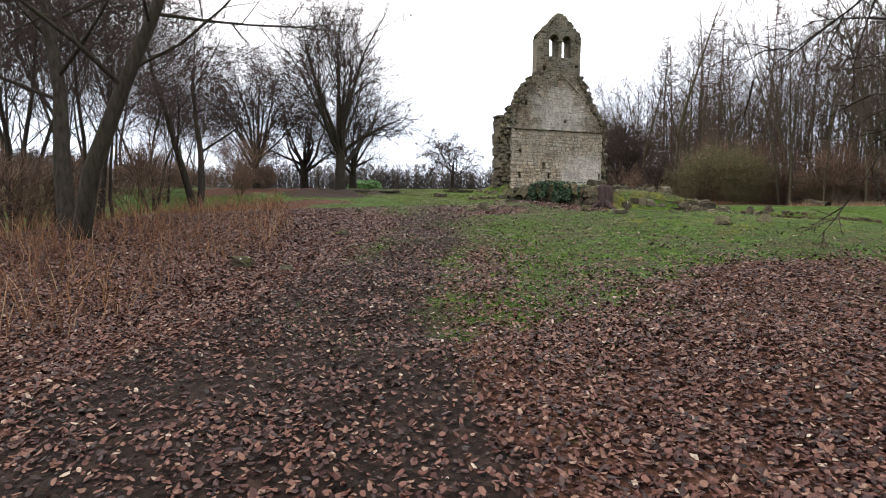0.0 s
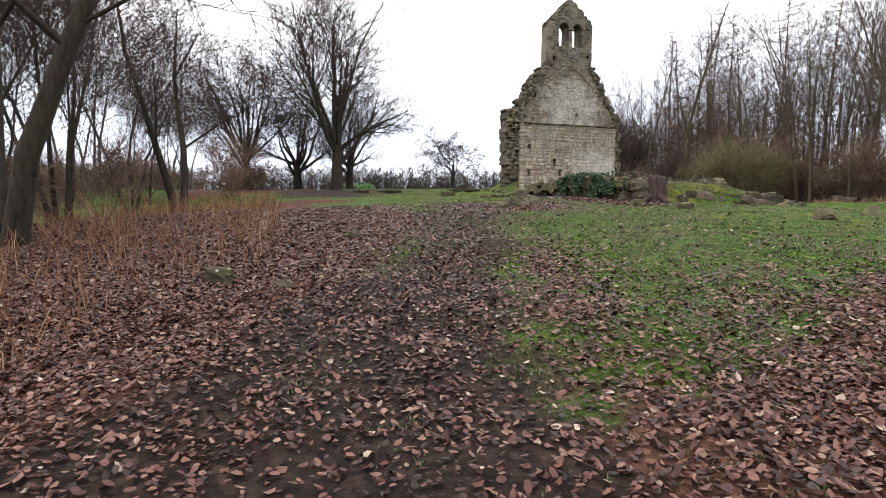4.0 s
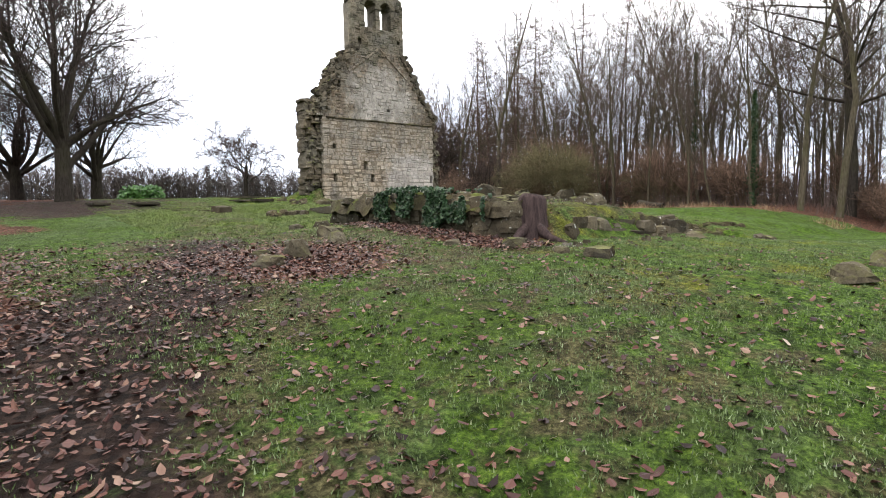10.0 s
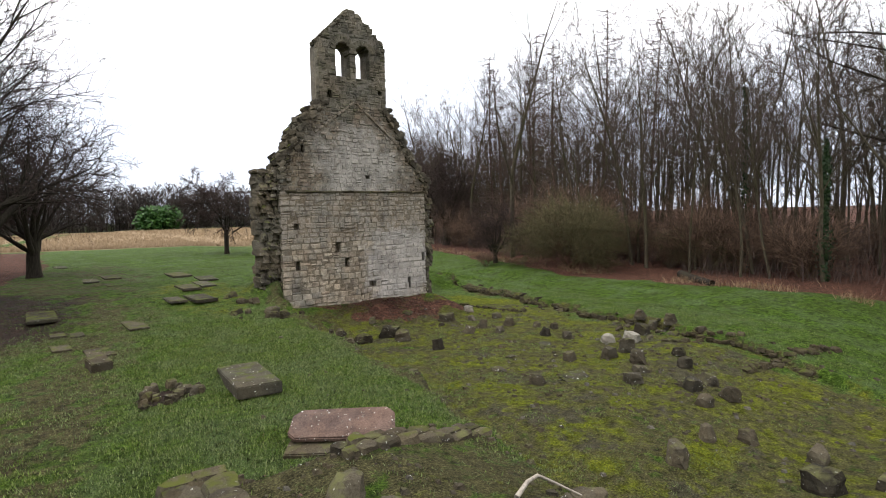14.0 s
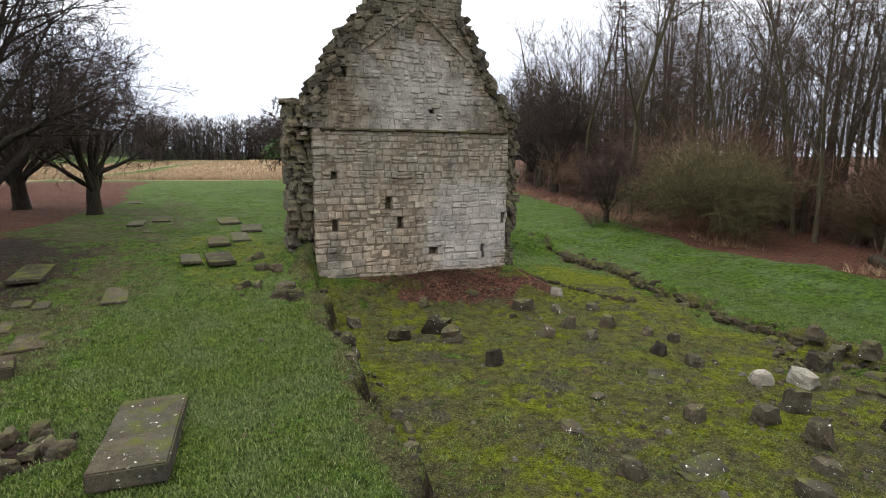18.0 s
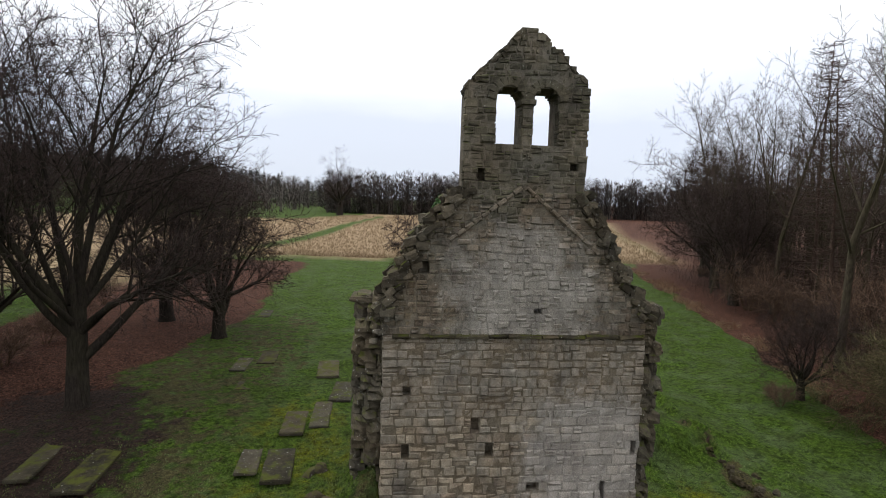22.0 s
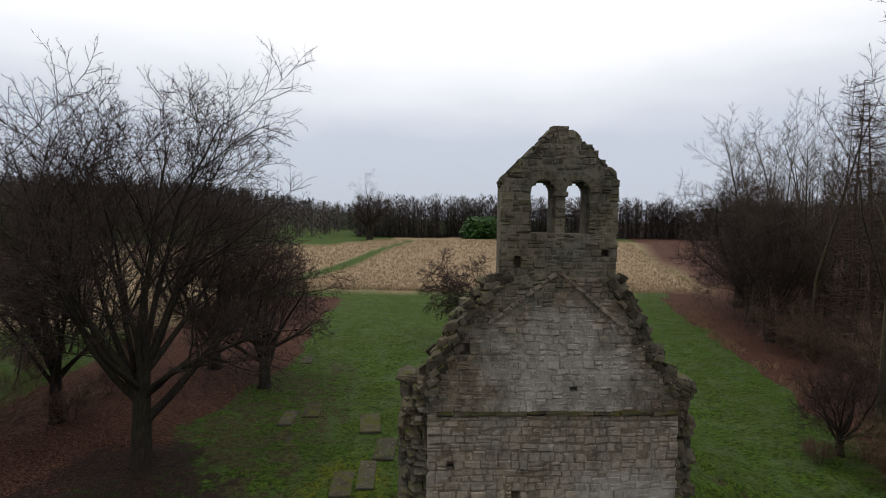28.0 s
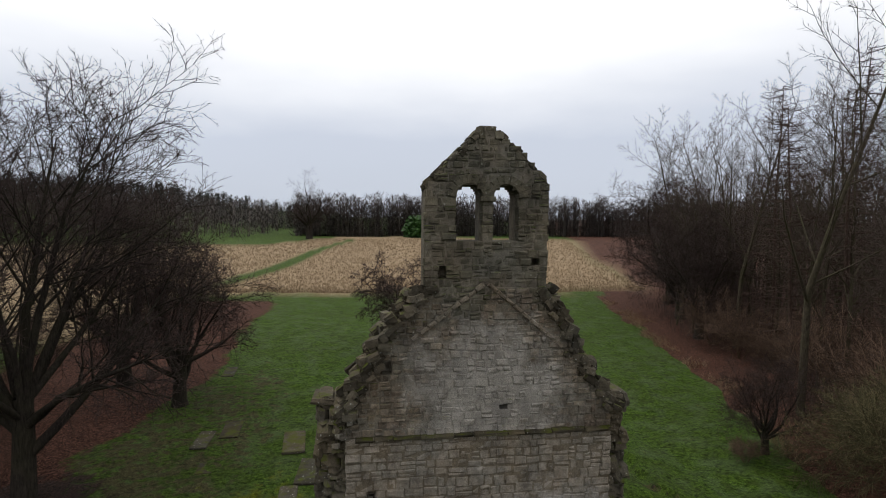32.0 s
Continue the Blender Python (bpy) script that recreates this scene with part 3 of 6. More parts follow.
# ---- the ruined gable ----
def block(w, d, h, rng, cut=0.025, wob=0.012):
    """A squared stone with worn edges: its front looks to -y, and its foot is at z = 0."""
    v = []
    for sx in (-1, 1):
        for sz in (0, 1):
            v.append((sx * w / 2 + rng.uniform(-wob, wob) * 0.5, d, sz * h + rng.uniform(-wob, wob) * 0.4))
    for sx in (-1, 1):
        for sz in (0, 1):
            v.append((sx * w / 2 + rng.uniform(-wob, wob) * 0.5, cut + rng.uniform(0, wob), sz * h + rng.uniform(-wob, wob) * 0.4))
    for sx in (-1, 1):
        for sz in (0, 1):
            v.append((sx * (w / 2 - cut) + rng.uniform(-wob, wob), rng.uniform(-wob, wob), cut + sz * (h - 2 * cut) + rng.uniform(-wob, wob)))
    f = [(0, 1, 3, 2), (4, 5, 1, 0), (2, 3, 7, 6), (5, 7, 3, 1), (0, 2, 6, 4), (8, 9, 5, 4), (6, 7, 11, 10), (9, 11, 7, 5), (4, 6, 10, 8), (8, 10, 11, 9)]
    return v, f


class Pile:
    """Gathers pieces for one mesh."""
    def __init__(self):
        self.v, self.f = [], []

    def add(self, v, f, m=None):
        k = len(self.v)
        self.v += [tuple(m @ Vector(p)) for p in v] if m else list(v)
        self.f += [tuple(i + k for i in q) for q in f]

    def mesh(self, name, mat, smooth=False):
        return mesh_of(name, self.v, self.f, mat, smooth)


def crag(rng, w, d, h, worn=0.0):
    """A broken stone: a box of points pulled about, its foot at z = 0."""
    bm = bmesh.new()
    bmesh.ops.create_cube(bm, size=1.0)
    bmesh.ops.subdivide_edges(bm, edges=bm.edges[:], cuts=2 if worn else 1, use_grid_fill=True)
    o = rng.uniform(0, 50)
    top = Vector((rng.uniform(-0.16, 0.16), rng.uniform(-0.16, 0.16), 0)) * worn
    slim = 1 - worn * rng.uniform(0.05, 0.35)
    chips = [(Vector((rng.choice((-1, 1)), rng.choice((-1, 1)), rng.choice((0.2, 1)))).normalized(), rng.uniform(0.38, 0.58)) for _ in range(4)]
    for v in bm.verts:
        p = v.co
        r = Vector((p.x, p.y, p.z))
        if r.length > 0.6:
            r *= 1 - 0.22 * (r.length - 0.5) * rng.uniform(0.4, 1.2)
        r += Vector((noise.noise(p * 2.3 + Vector((o, 0, 0))), noise.noise(p * 2.3 + Vector((0, o, 0))), noise.noise(p * 2.3 + Vector((0, 0, o))))) * 0.12
        if worn:
            for nrm, far in chips:
                over = r.dot(nrm) - far
                if over > 0:
                    r -= nrm * over * worn
            up = r.z + 0.5
            r = Vector((r.x * (1 + (slim - 1) * up), r.y * (1 + (slim - 1) * up), r.z)) + top * up
            r += Vector((noise.noise(p * 5 + Vector((o, 3, 0))), noise.noise(p * 5 + Vector((3, o, 0))), noise.noise(p * 5 + Vector((0, 3, o))))) * 0.07 * worn
        v.co = Vector((r.x * w, r.y * d, (r.z + 0.5) * h))
    vs = [tuple(v.co) for v in bm.verts]
    bm.verts.index_update()
    fs = [tuple(q.index for q in f.verts) for f in bm.faces]
    bm.free()
    return vs, fs


def rake_left(z):
    return float(np.interp(z, (4.65, 4.83, 5.23, 5.73, 6.38, 6.79, 7.2), (-3.1, -3.02, -2.76, -2.47, -2.14, -1.7, -1.36)))


def rake_right(z):
    return float(np.interp(z, (4.5, 5.04, 5.6, 6.39, 7.02, 7.2), (3.1, 2.75, 2.28, 1.91, 1.49, 1.42)))


def gable_span(z):
    """Left and right limits of the wall at a height."""
    if z < 4.65:
        return -2.95, 2.93
    if z < 7.2:
        return rake_left(z), rake_right(z)
    if z < 9.38:
        return -1.35, 1.41
    return float(np.interp(z, (9.38, 9.75, 10.2, 10.64), (-1.38, -1.02, -0.56, -0.2))), float(np.interp(z, (9.55, 9.9, 10.24, 10.3, 10.64), (1.42, 1.06, 0.74, 0.56, 0.22)))


BELLS = ((-0.65, -0.1), (0.16, 0.7))


def openings(z0, z1):
    """Gaps in the course: the two bell arches and the small square holes."""
    zm, out = (z0 + z1) / 2, []
    for a, b in BELLS:
        if 8.2 < zm < 9.14:
            out.append((a, b))
        elif 9.14 <= zm < 9.42:
            k = (b - a) / 2
            q = math.sqrt(max(0.0, k * k - (zm - 9.14) ** 2))
            out.append(((a + b) / 2 - q, (a + b) / 2 + q))
    return out


HOLES = ((-2.4, 2.8, 0.16, 0.17), (-2.4, 1.42, 0.16, 0.17), (-0.54, 1.43, 0.17, 0.19), (2.8, 1.43, 0.11, 0.17), (-0.93, 7.55, 0.15, 0.17), (1.1, 7.72, 0.17, 0.14), (0.44, 4.57, 0.15, 0.12), (-2.1, 5.52, 0.2, 0.2), (0.5, 0.62, 0.26, 0.14), (-0.87, 2.03, 0.2, 0.1), (2.12, 0.5, 0.09, 0.26))


def sway(x, z):
    """How far the courses wander up or down; nothing beside the holes and arches."""
    d = min(math.hypot(x - hx, z - hz) for hx, hz, hw, hh in HOLES)
    if 8.0 < z < 9.6:
        return 0.0
    return (0.06 * nz(x, z, 0.8, 6) + 0.035 * nz(x, z, 2.6, 2)) * sstep(0.15, 0.6, d)


def minus(spans, gaps):
    for a, b in gaps:
        nxt = []
        for p, q in spans:
            if b <= p or a >= q:
                nxt.append((p, q))
            else:
                if a - p > 0.03:
                    nxt.append((p, a))
                if q - b > 0.03:
                    nxt.append((b, q))
        spans = nxt
    return spans


def box_pts(x0, x1, y0, y1, z0, z1):
    v = [(x, y, z) for x in (x0, x1) for y in (y0, y1) for z in (z0, z1)]
    return v, [(0, 1, 3, 2), (4, 6, 7, 5), (0, 4, 5, 1), (2, 3, 7, 6), (0, 2, 6, 4), (1, 5, 7, 3)]


def build_gable():
    rng = random.Random(11)
    gable = thing("ruined_gable", 0, 0, 0, 0, "tall ruined stone church gable with twin bell arches", "ruin")
    core, core_high, high, low, tower, dark = Pile(), Pile(), Pile(), Pile(), Pile(), Pile()
    picked = []
    z, course = -0.15, 0
    while z < 10.62:
        h = rng.uniform(0.15, 0.25) if z < 4.0 else rng.uniform(0.11, 0.19)
        if z < 4.03 < z + h + 0.06:
            h = 4.03 - z
        if 8.2 - 0.1 < z + h < 8.2 + 0.1 and z < 8.2:
            h = 8.2 - z
        z1 = z + h
        zm = (z + z1) / 2
        a, b = gable_span(zm)
        if zm > 4.65:
            a, b = max(a, gable_span(z1)[0]) + 0.02, min(b, gable_span(z1)[1]) - 0.02
            if b - a < 0.1:
                break
        if z < 4.65:
            yf = 0.0 if zm < 4.03 else 0.07
        else:
            yf = 0.07 if zm < 7.2 else 0.12
        back = 1.05 if zm < 7.2 else 0.92
        gaps = openings(z, z1)
        # the core with its mortar, a finger behind the faces
        sub = 3 if 9.1 < zm < 9.5 else 1
        for s in range(sub):
            za, zb = z + h * s / sub, z + h * (s + 1) / sub
            holes = [(hx - hw / 2, hx + hw / 2) for hx, hz, hw, hh in HOLES if za < hz + hh * 0.22 and zb > hz - hh * 0.22]
            for p, q in minus([(a, b)], openings(za, zb)):
                (core if zm < 4.03 else core_high).add(*box_pts(p + 0.03, q - 0.03, yf + 0.30, back, za - 0.002, zb + 0.002))
            for p, q in minus([(a, b)], openings(za, zb) + holes):
                (core if zm < 4.03 else core_high).add(*box_pts(p + 0.03, q - 0.03, yf + (0.015 if zm < 4.03 else 0.012), yf + 0.302, za - 0.002, zb + 0.002))
        # the facing stones
        jag = 0.06 if 4.65 < zm < 7.2 else 0.02
        xa, xb = a + rng.uniform(-jag, jag * 0.6), b + rng.uniform(-jag * 0.6, jag)
        gaps = gaps + [(hx - hw / 2, hx + hw / 2) for hx, hz, hw, hh in HOLES if z < hz + hh * 0.22 and z1 > hz - hh * 0.22]
        for p, q in minus([(xa, xb)], gaps):
            x = p
            while x < q - 0.02:
                w = rng.uniform(0.15, 0.4) if zm < 4.03 else rng.uniform(0.09, 0.3)
                if q - x - w < 0.12:
                    w = q - x
                proud = rng.uniform(-0.012, 0.014) + (0.022 if rng.random() < (0.18 if zm > 4.03 else 0.08) else 0)
                rough = zm > 4.03
                split = rng.random() < (0.4 if rough else 0.18) and h > 0.16
                cuts_ = [(0.0, h)] if not split else [(0.0, h * (k_ := rng.uniform(0.4, 0.6))), (h * k_, h * (1 - k_))]
                for zo, hh_ in cuts_:
                    v, f = block(w - rng.uniform(0.004, 0.022), 0.26, hh_ - rng.uniform(0.004, 0.02), rng, cut=rng.uniform(0.01, 0.032), wob=0.018 if rough else 0.018)
                    m = Matrix.Translation((x + w / 2, yf - proud + rng.uniform(-0.008, 0.008), z + zo + 0.008 + rng.uniform(-0.008, 0.008) + sway(x + w / 2, z))) @ Matrix.Rotation(rng.uniform(-0.05, 0.05) * (1 if rough else 0.5), 4, "Y")
                    if zm < 4.03 and len(picked) < 300:
                        picked.append((v, f, m))
                    else:
                        rim = min((x + w / 2 - a) / 0.8, (b - x - w / 2) / 0.42) + 0.5 * nz(x, z, 1.6, 4)
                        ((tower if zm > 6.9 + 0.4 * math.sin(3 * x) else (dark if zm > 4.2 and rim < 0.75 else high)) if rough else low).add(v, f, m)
                x += w
        z = z1
        course += 1
    tagged(part("core", core.mesh("core", M_MORTAR), gable, "lime mortar and rubble core"), kind="stuff")
    tagged(part("upper_core", core_high.mesh("upper_core", M_MORTAR_HIGH), gable, "pale lime mortar"), kind="stuff")
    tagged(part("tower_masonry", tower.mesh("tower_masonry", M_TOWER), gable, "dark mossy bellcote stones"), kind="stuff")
    tagged(part("upper_masonry", high.mesh("upper_masonry", M_WALL_HIGH), gable, "small weathered grey stones"), kind="stuff")
    tagged(part("rake_masonry", dark.mesh("rake_masonry", M_RAKE), gable, "dark weathered stones along the raking edges"), kind="stuff")
    if low.v:
        tagged(part("lower_masonry", low.mesh("lower_masonry", M_WALL), gable, "squared buff stones"), kind="stuff")
    # string course at the old wall head
    x = -2.75
    while x < 2.85:
        w = min(rng.uniform(0.35, 0.8), 2.9 - x)
        v, f = block(w - 0.01, 0.3, rng.uniform(0.06, 0.09), rng, 0.02, 0.02)
        o_ = part("string_course_stone", mesh_of("string_course_stone", v, f, M_MOSSY), gable)
        o_.matrix_local = Matrix.Translation((x + w / 2, -0.06 + rng.uniform(-0.025, 0.025), 4.0))
        x += w
    # the line of the old roof, cut into the face
    for x0, z0, x1, z1 in ((-0.02, 7.25, -1.55, 6.08), (0.04, 7.25, 1.72, 5.86)):
        n_ = 9
        for i in range(n_):
            t = (i + 0.5) / n_
            L = math.hypot(x1 - x0, z1 - z0) / n_
            v, f = block(L - 0.01, 0.25, 0.09, rng, 0.02, 0.015)
            o_ = part("roof_scar_stone", mesh_of("roof_scar_stone", v, f, M_WALL_HIGH), gable)
            o_.matrix_local = (Matrix.Translation((x0 + (x1 - x0) * t, 0.02 + rng.uniform(-0.02, 0.02), z0 + (z1 - z0) * t)) @ Matrix.Rotation(-math.atan2(z1 - z0, x1 - x0) + (math.pi if x1 < x0 else 0), 4, "Y"))
    # rings of wedge stones over the bell arches, and the capital between them
    for a, b in BELLS:
        for i in range(9):
            t = math.pi * (i + 0.5) / 9
            r = (b - a) / 2
            v, f = block(0.13, 0.3, 0.2, rng, 0.012, 0.01)
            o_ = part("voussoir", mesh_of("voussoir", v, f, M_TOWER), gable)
            o_.matrix_local = Matrix.Translation(((a + b) / 2 + math.cos(t) * (r + 0.005), 0.09, 9.14 + math.sin(t) * (r + 0.005))) @ Matrix.Rotation(math.pi / 2 - t, 4, "Y")
    v, f = block(0.34, 0.5, 0.12, rng, 0.02, 0.01)
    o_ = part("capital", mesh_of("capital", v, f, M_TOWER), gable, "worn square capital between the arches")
    o_.matrix_local = Matrix.Translation((0.03, 0.07, 9.04))
    # torn ends where the side walls broke away
    for side, lo, hi, top in ((-1, -3.62, -2.93, 4.72), (1, 2.9, 3.45, 4.55)):
        z = -0.2
        while z < top:
            h = rng.uniform(0.14, 0.26)
            x = lo + rng.uniform(0, 0.1) * (side < 0)
            while x < hi - 0.04:
                w = min(rng.uniform(0.16, 0.42), hi - x)
                edge = (x + w / 2 - lo) / (hi - lo) if side < 0 else (hi - x - w / 2) / (hi - lo)
                y0 = 0.42 - 0.38 * edge + rng.uniform(-0.14, 0.22) + 0.05 * math.sin(z * 2.6)
                out = rng.uniform(-0.05, 0.12) if side > 0 and x + w >= hi - 0.02 else 0.0
                v, f = crag(rng, w + 0.03 + out, 1.25 - y0, h * rng.uniform(0.95, 1.2) + 0.06, 0.3)
                o_ = part("toothing_stone", mesh_of("toothing_stone", v, f, M_RAGGED), gable)
                o_.matrix_local = Matrix.Translation((x + w / 2 + out / 2, (1.25 + y0) / 2, z))
                x += w
            z += h
    # rubble along the raking edges, set back behind the face
    rk = Pile()
    for side in (-1, 1):
        z = 4.5
        while z < 7.15:
            e_ = rake_left(z) if side < 0 else rake_right(z)
            tilt = 52 if side < 0 else -58
            for k in range(8):
                w, d, h = rng.uniform(0.14, 0.32), rng.uniform(0.16, 0.36), rng.uniform(0.1, 0.2)
                v, f = crag(rng, w, d, h)
                rk.add(v, f, pose(e_ - side * (rng.uniform(-0.03, 0.16) if k < 5 else rng.uniform(0.05, 0.34)), rng.uniform(0.12, 0.95) if k < 5 else rng.uniform(0.08, 0.2), z + rng.uniform(-0.08, 0.06), rng.uniform(-8, 8), -tilt * rng.random(), rng.uniform(-20, 20)))
            z += 0.15
    for i in range(110):
        z = rng.uniform(9.35, 10.5)
        a, b = gable_span(z)
        v, f = crag(rng, rng.uniform(0.14, 0.28), rng.uniform(0.2, 0.4), rng.uniform(0.07, 0.14))
        rk.add(v, f, pose((a + 0.15 if i % 2 else b - 0.15) + rng.uniform(-0.04, 0.03), rng.uniform(0.22, 0.8), z - 0.05, 0, (-44 if i % 2 else 44) + rng.uniform(-10, 10), rng.uniform(-10, 10)))
    v, f = crag(rng, 0.34, 0.5, 0.16)
    rk.add(v, f, pose(0.0, 0.5, 10.5, 0, 4, 0))
    tagged(part("raking_edge_rubble", rk.mesh("raking_edge_rubble", M_RAGGED), gable, "rough broken edge stones"), kind="stuff")
    # cap slabs on the two shoulders
    for x, z, w in ((-3.42, 4.68, 0.5), (-3.1, 4.62, 0.36), (3.28, 4.52, 0.34)):
        v, f = crag(rng, w, 0.7, 0.12)
        p_ = Pile()
        p_.add(v, f)
        o_ = part("cap_stone", p_.mesh("cap_stone", M_RAGGED), gable)
        o_.matrix_local = pose(x, 0.75, z, 0, 2, rng.uniform(-8, 8))
    for k in range(7):
        v, f = crag(rng, rng.uniform(0.1, 0.2), 0.16, rng.uniform(0.08, 0.16))
        p_ = Pile()
        p_.add(v, f)
        o_ = part("pale_stone", p_.mesh("pale_stone", M_PALE), gable, "freshly broken white stone")
        o_.matrix_local = pose(-3.2 + 0.09 * k + rng.uniform(-0.06, 0.06), 0.05 + rng.uniform(-0.05, 0.1), 3.9 + 0.09 * k + rng.uniform(-0.1, 0.1), 0, 0, rng.uniform(0, 90))
    return gable, picked


gable, facing_stones = build_gable()


# ---- trees ----
def tube(pile, pts, rads, sides):
    k0, n_ = len(pile.v), len(pts)
    for i, (p, r) in enumerate(zip(pts, rads)):
        d = (pts[min(i + 1, n_ - 1)] - pts[max(i - 1, 0)])
        d = d.normalized() if d.length > 1e-6 else Vector((0, 0, 1))
        a = d.orthogonal().normalized()
        b = d.cross(a)
        for s in range(sides):
            t = 2 * math.pi * s / sides
            q = p + (a * math.cos(t) + b * math.sin(t)) * r
            pile.v.append((q.x, q.y, q.z))
    for i in range(n_ - 1):
        for s in range(sides):
            s2 = (s + 1) % sides
            pile.f.append((k0 + i * sides + s, k0 + i * sides + s2, k0 + (i + 1) * sides + s2, k0 + (i + 1) * sides + s))


THIN = ((0.2, 0.34), (0.36, 0.55), (0.45, 0.7), (0.5, 0.8))
LIMBY = ((0.3, 0.46), (0.42, 0.58), (0.5, 0.75), (0.6, 0.9))
SLIM = ((0.15, 0.26), (0.4, 0.6), (0.5, 0.8))
BOUGHS = ((0.26, 0.48), (0.3, 0.5), (0.4, 0.6), (0.5, 0.8))


def spike(pile, p, q, r):
    """The finest twig: three sides that run to a point."""
    d = (q - p).normalized()
    a = d.orthogonal().normalized() * r
    b = d.cross(a)
    k = len(pile.v)
    pile.v += [tuple(p + a), tuple(p - a * 0.5 + b * 0.87), tuple(p - a * 0.5 - b * 0.87), tuple(q)]
    pile.f += [(k, k + 1, k + 3), (k + 1, k + 2, k + 3), (k + 2, k, k + 3)]


FINEST = (0.014, 0.0115, 0.0085, 0.0066)


def limb(rng, wood, twig, p, d, length, r, level, kids, lift, spread, wob, ratio, last, tip=2, thin=THIN):
    """One branch with its children. kids: number of children at each level; last: the level of the finest twigs."""
    segs = 6 if level == 0 else (4 if level < last - 1 else (3 if level < last else tip))
    pts, q, dd = [p.copy()], p.copy(), d.normalized()
    for i in range(segs):
        dd = (dd + Vector((rng.gauss(0, wob), rng.gauss(0, wob), rng.gauss(0, wob) + lift[min(level, len(lift) - 1)]))).normalized()
        q = q + dd * (length / segs)
        pts.append(q.copy())
    end = (0.1 if thin is not SLIM else 0.14) if level == 0 else 0.25
    rads = [r * (1 - (1 - end) * i / segs) for i in range(segs + 1)]
    if level >= last:
        if segs == 1:
            spike(twig, pts[0], pts[1], rads[0])
        else:
            tube(twig, pts, rads, 3)
        return
    tube(wood if level < last - 1 else twig, pts, rads, 7 if level == 0 else (5 if level == 1 else 3))
    n_ = kids[level]
    for i in range(n_):
        t = (0.25 if level else 0.3) + (0.75 if level else 0.7) * (i + rng.random()) / n_
        t = min(t, 0.99)
        k = min(int(t * segs), segs - 1)
        f = t * segs - k
        at = pts[k].lerp(pts[k + 1], f)
        axis = (pts[k + 1] - pts[k]).normalized()
        o = axis.orthogonal().normalized()
        o = Matrix.Rotation(i * 2.4 + rng.uniform(-0.5, 0.5), 3, axis) @ o
        ang = rng.uniform(*spread)
        nd = axis * math.cos(ang) + o * math.sin(ang)
        limb(rng, wood, twig, at, nd, length * rng.uniform(*ratio) * (1.15 - 0.5 * t), max(FINEST[min(level, 3)], rads[k] * rng.uniform(*thin[min(level, len(thin) - 1)])), level + 1, kids, lift, spread, wob, ratio, last, tip, thin)


def tree_meshes(name, seed, height, r, kids, lift=(0.0, 0.05, 0.06, 0.05), spread=(0.5, 1.0), wob=0.10, ratio=(0.5, 0.72), bark=None, twigs=None, stems=1, lean=0.0, fork=None, tip=2, tilts=(0.25, 0.95), thin=THIN):
    rng = random.Random(seed)
    wood, twig = Pile(), Pile()
    last = len(kids)
    for s in range(stems):
        a = s * 2 * math.pi / stems + rng.uniform(-0.5, 0.5)
        d = Vector((math.cos(a) * lean, math.sin(a) * lean, 1))
        if fork:
            # a short bole that parts into limbs
            n_, hb = fork
            bole = [Vector((0, 0, -0.25)), Vector((0, 0, 0.15)), Vector((0.03, 0.02, hb * 0.5)), Vector((0.06, -0.03, hb))]
            tube(wood, bole, [r * 1.7, r * 1.15, r, r * 0.85], 9)
            for i in range(n_):
                b = i * 2 * math.pi / n_ + rng.uniform(-0.4, 0.4)
                tilt = rng.uniform(*tilts)
                limb(rng, wood, twig, bole[3] - Vector((0, 0, rng.uniform(0, 0.6 * hb))), Vector((math.cos(b) * tilt, math.sin(b) * tilt, 1)), height * rng.uniform(0.5, 0.75) * (1.06 - 0.36 * min(tilt, 1.3)), r * rng.uniform(0.36, 0.58), 0, kids, lift, spread, wob, ratio, last, tip, thin)
        else:
            base = Vector((math.cos(a) * 0.12 * (stems > 1), math.sin(a) * 0.12 * (stems > 1), -0.25))
            limb(rng, wood, twig, base, d, height * rng.uniform(0.85, 1.1), r * rng.uniform(0.8, 1.1), 0, kids, lift, spread, wob, ratio, last, tip, thin)
    return wood.mesh(name + "_trunk", bark, True), twig.mesh(name + "_crown", twigs, True)


def put_tree(name, meshes, x, y, rz, s, label, category="tree", group="", sink=0.0):
    t = thing(name, x, y, land(x, y) - sink, rz, label, category, group)
    t.scale = (s, s, s)
    part("trunk", meshes[0], t)
    part("crown", meshes[1], t)
    return t


def plant(model, x, y, rz, s):
    tip = random.Random(int(rz * 100))
    c = copy_thing(model, pose(x, y, land(x, y), tip.gauss(0, 2.5), tip.gauss(0, 2.5), rz))
    c.scale = (s, s, s)
    return c


OLD = tree_meshes("old_tree", 5, 12.6, 0.25, (14, 9, 5, 3), lift=(0.055, 0.03, 0.02, 0.02), spread=(0.45, 1.05), wob=0.09, ratio=(0.36, 0.58), bark=M_BARK, twigs=M_TWIG, fork=(14, 2.7), tilts=(0.12, 1.4), tip=1, thin=LIMBY)
OLD2 = tree_meshes("low_tree", 9, 7.6, 0.24, (9, 7, 5, 3), lift=(0.02, 0.01, 0.01, 0.0), spread=(0.5, 1.15), wob=0.15, ratio=(0.45, 0.68), bark=M_BARK, twigs=M_TWIG, fork=(12, 1.5), tilts=(0.25, 1.7), tip=1)
put_tree("old_tree", OLD, -11.85, 5.06, 20, 1.12, "tall bare spreading tree with a dark forked trunk")
put_tree("old_tree", OLD2, -10.0, 12.4, 70, 1.08, "low bare tree with a leaning twisted trunk")
put_tree("old_tree", OLD2, -13.3, 15.4, 200, 1.25, "bushy bare tree with a twin trunk")

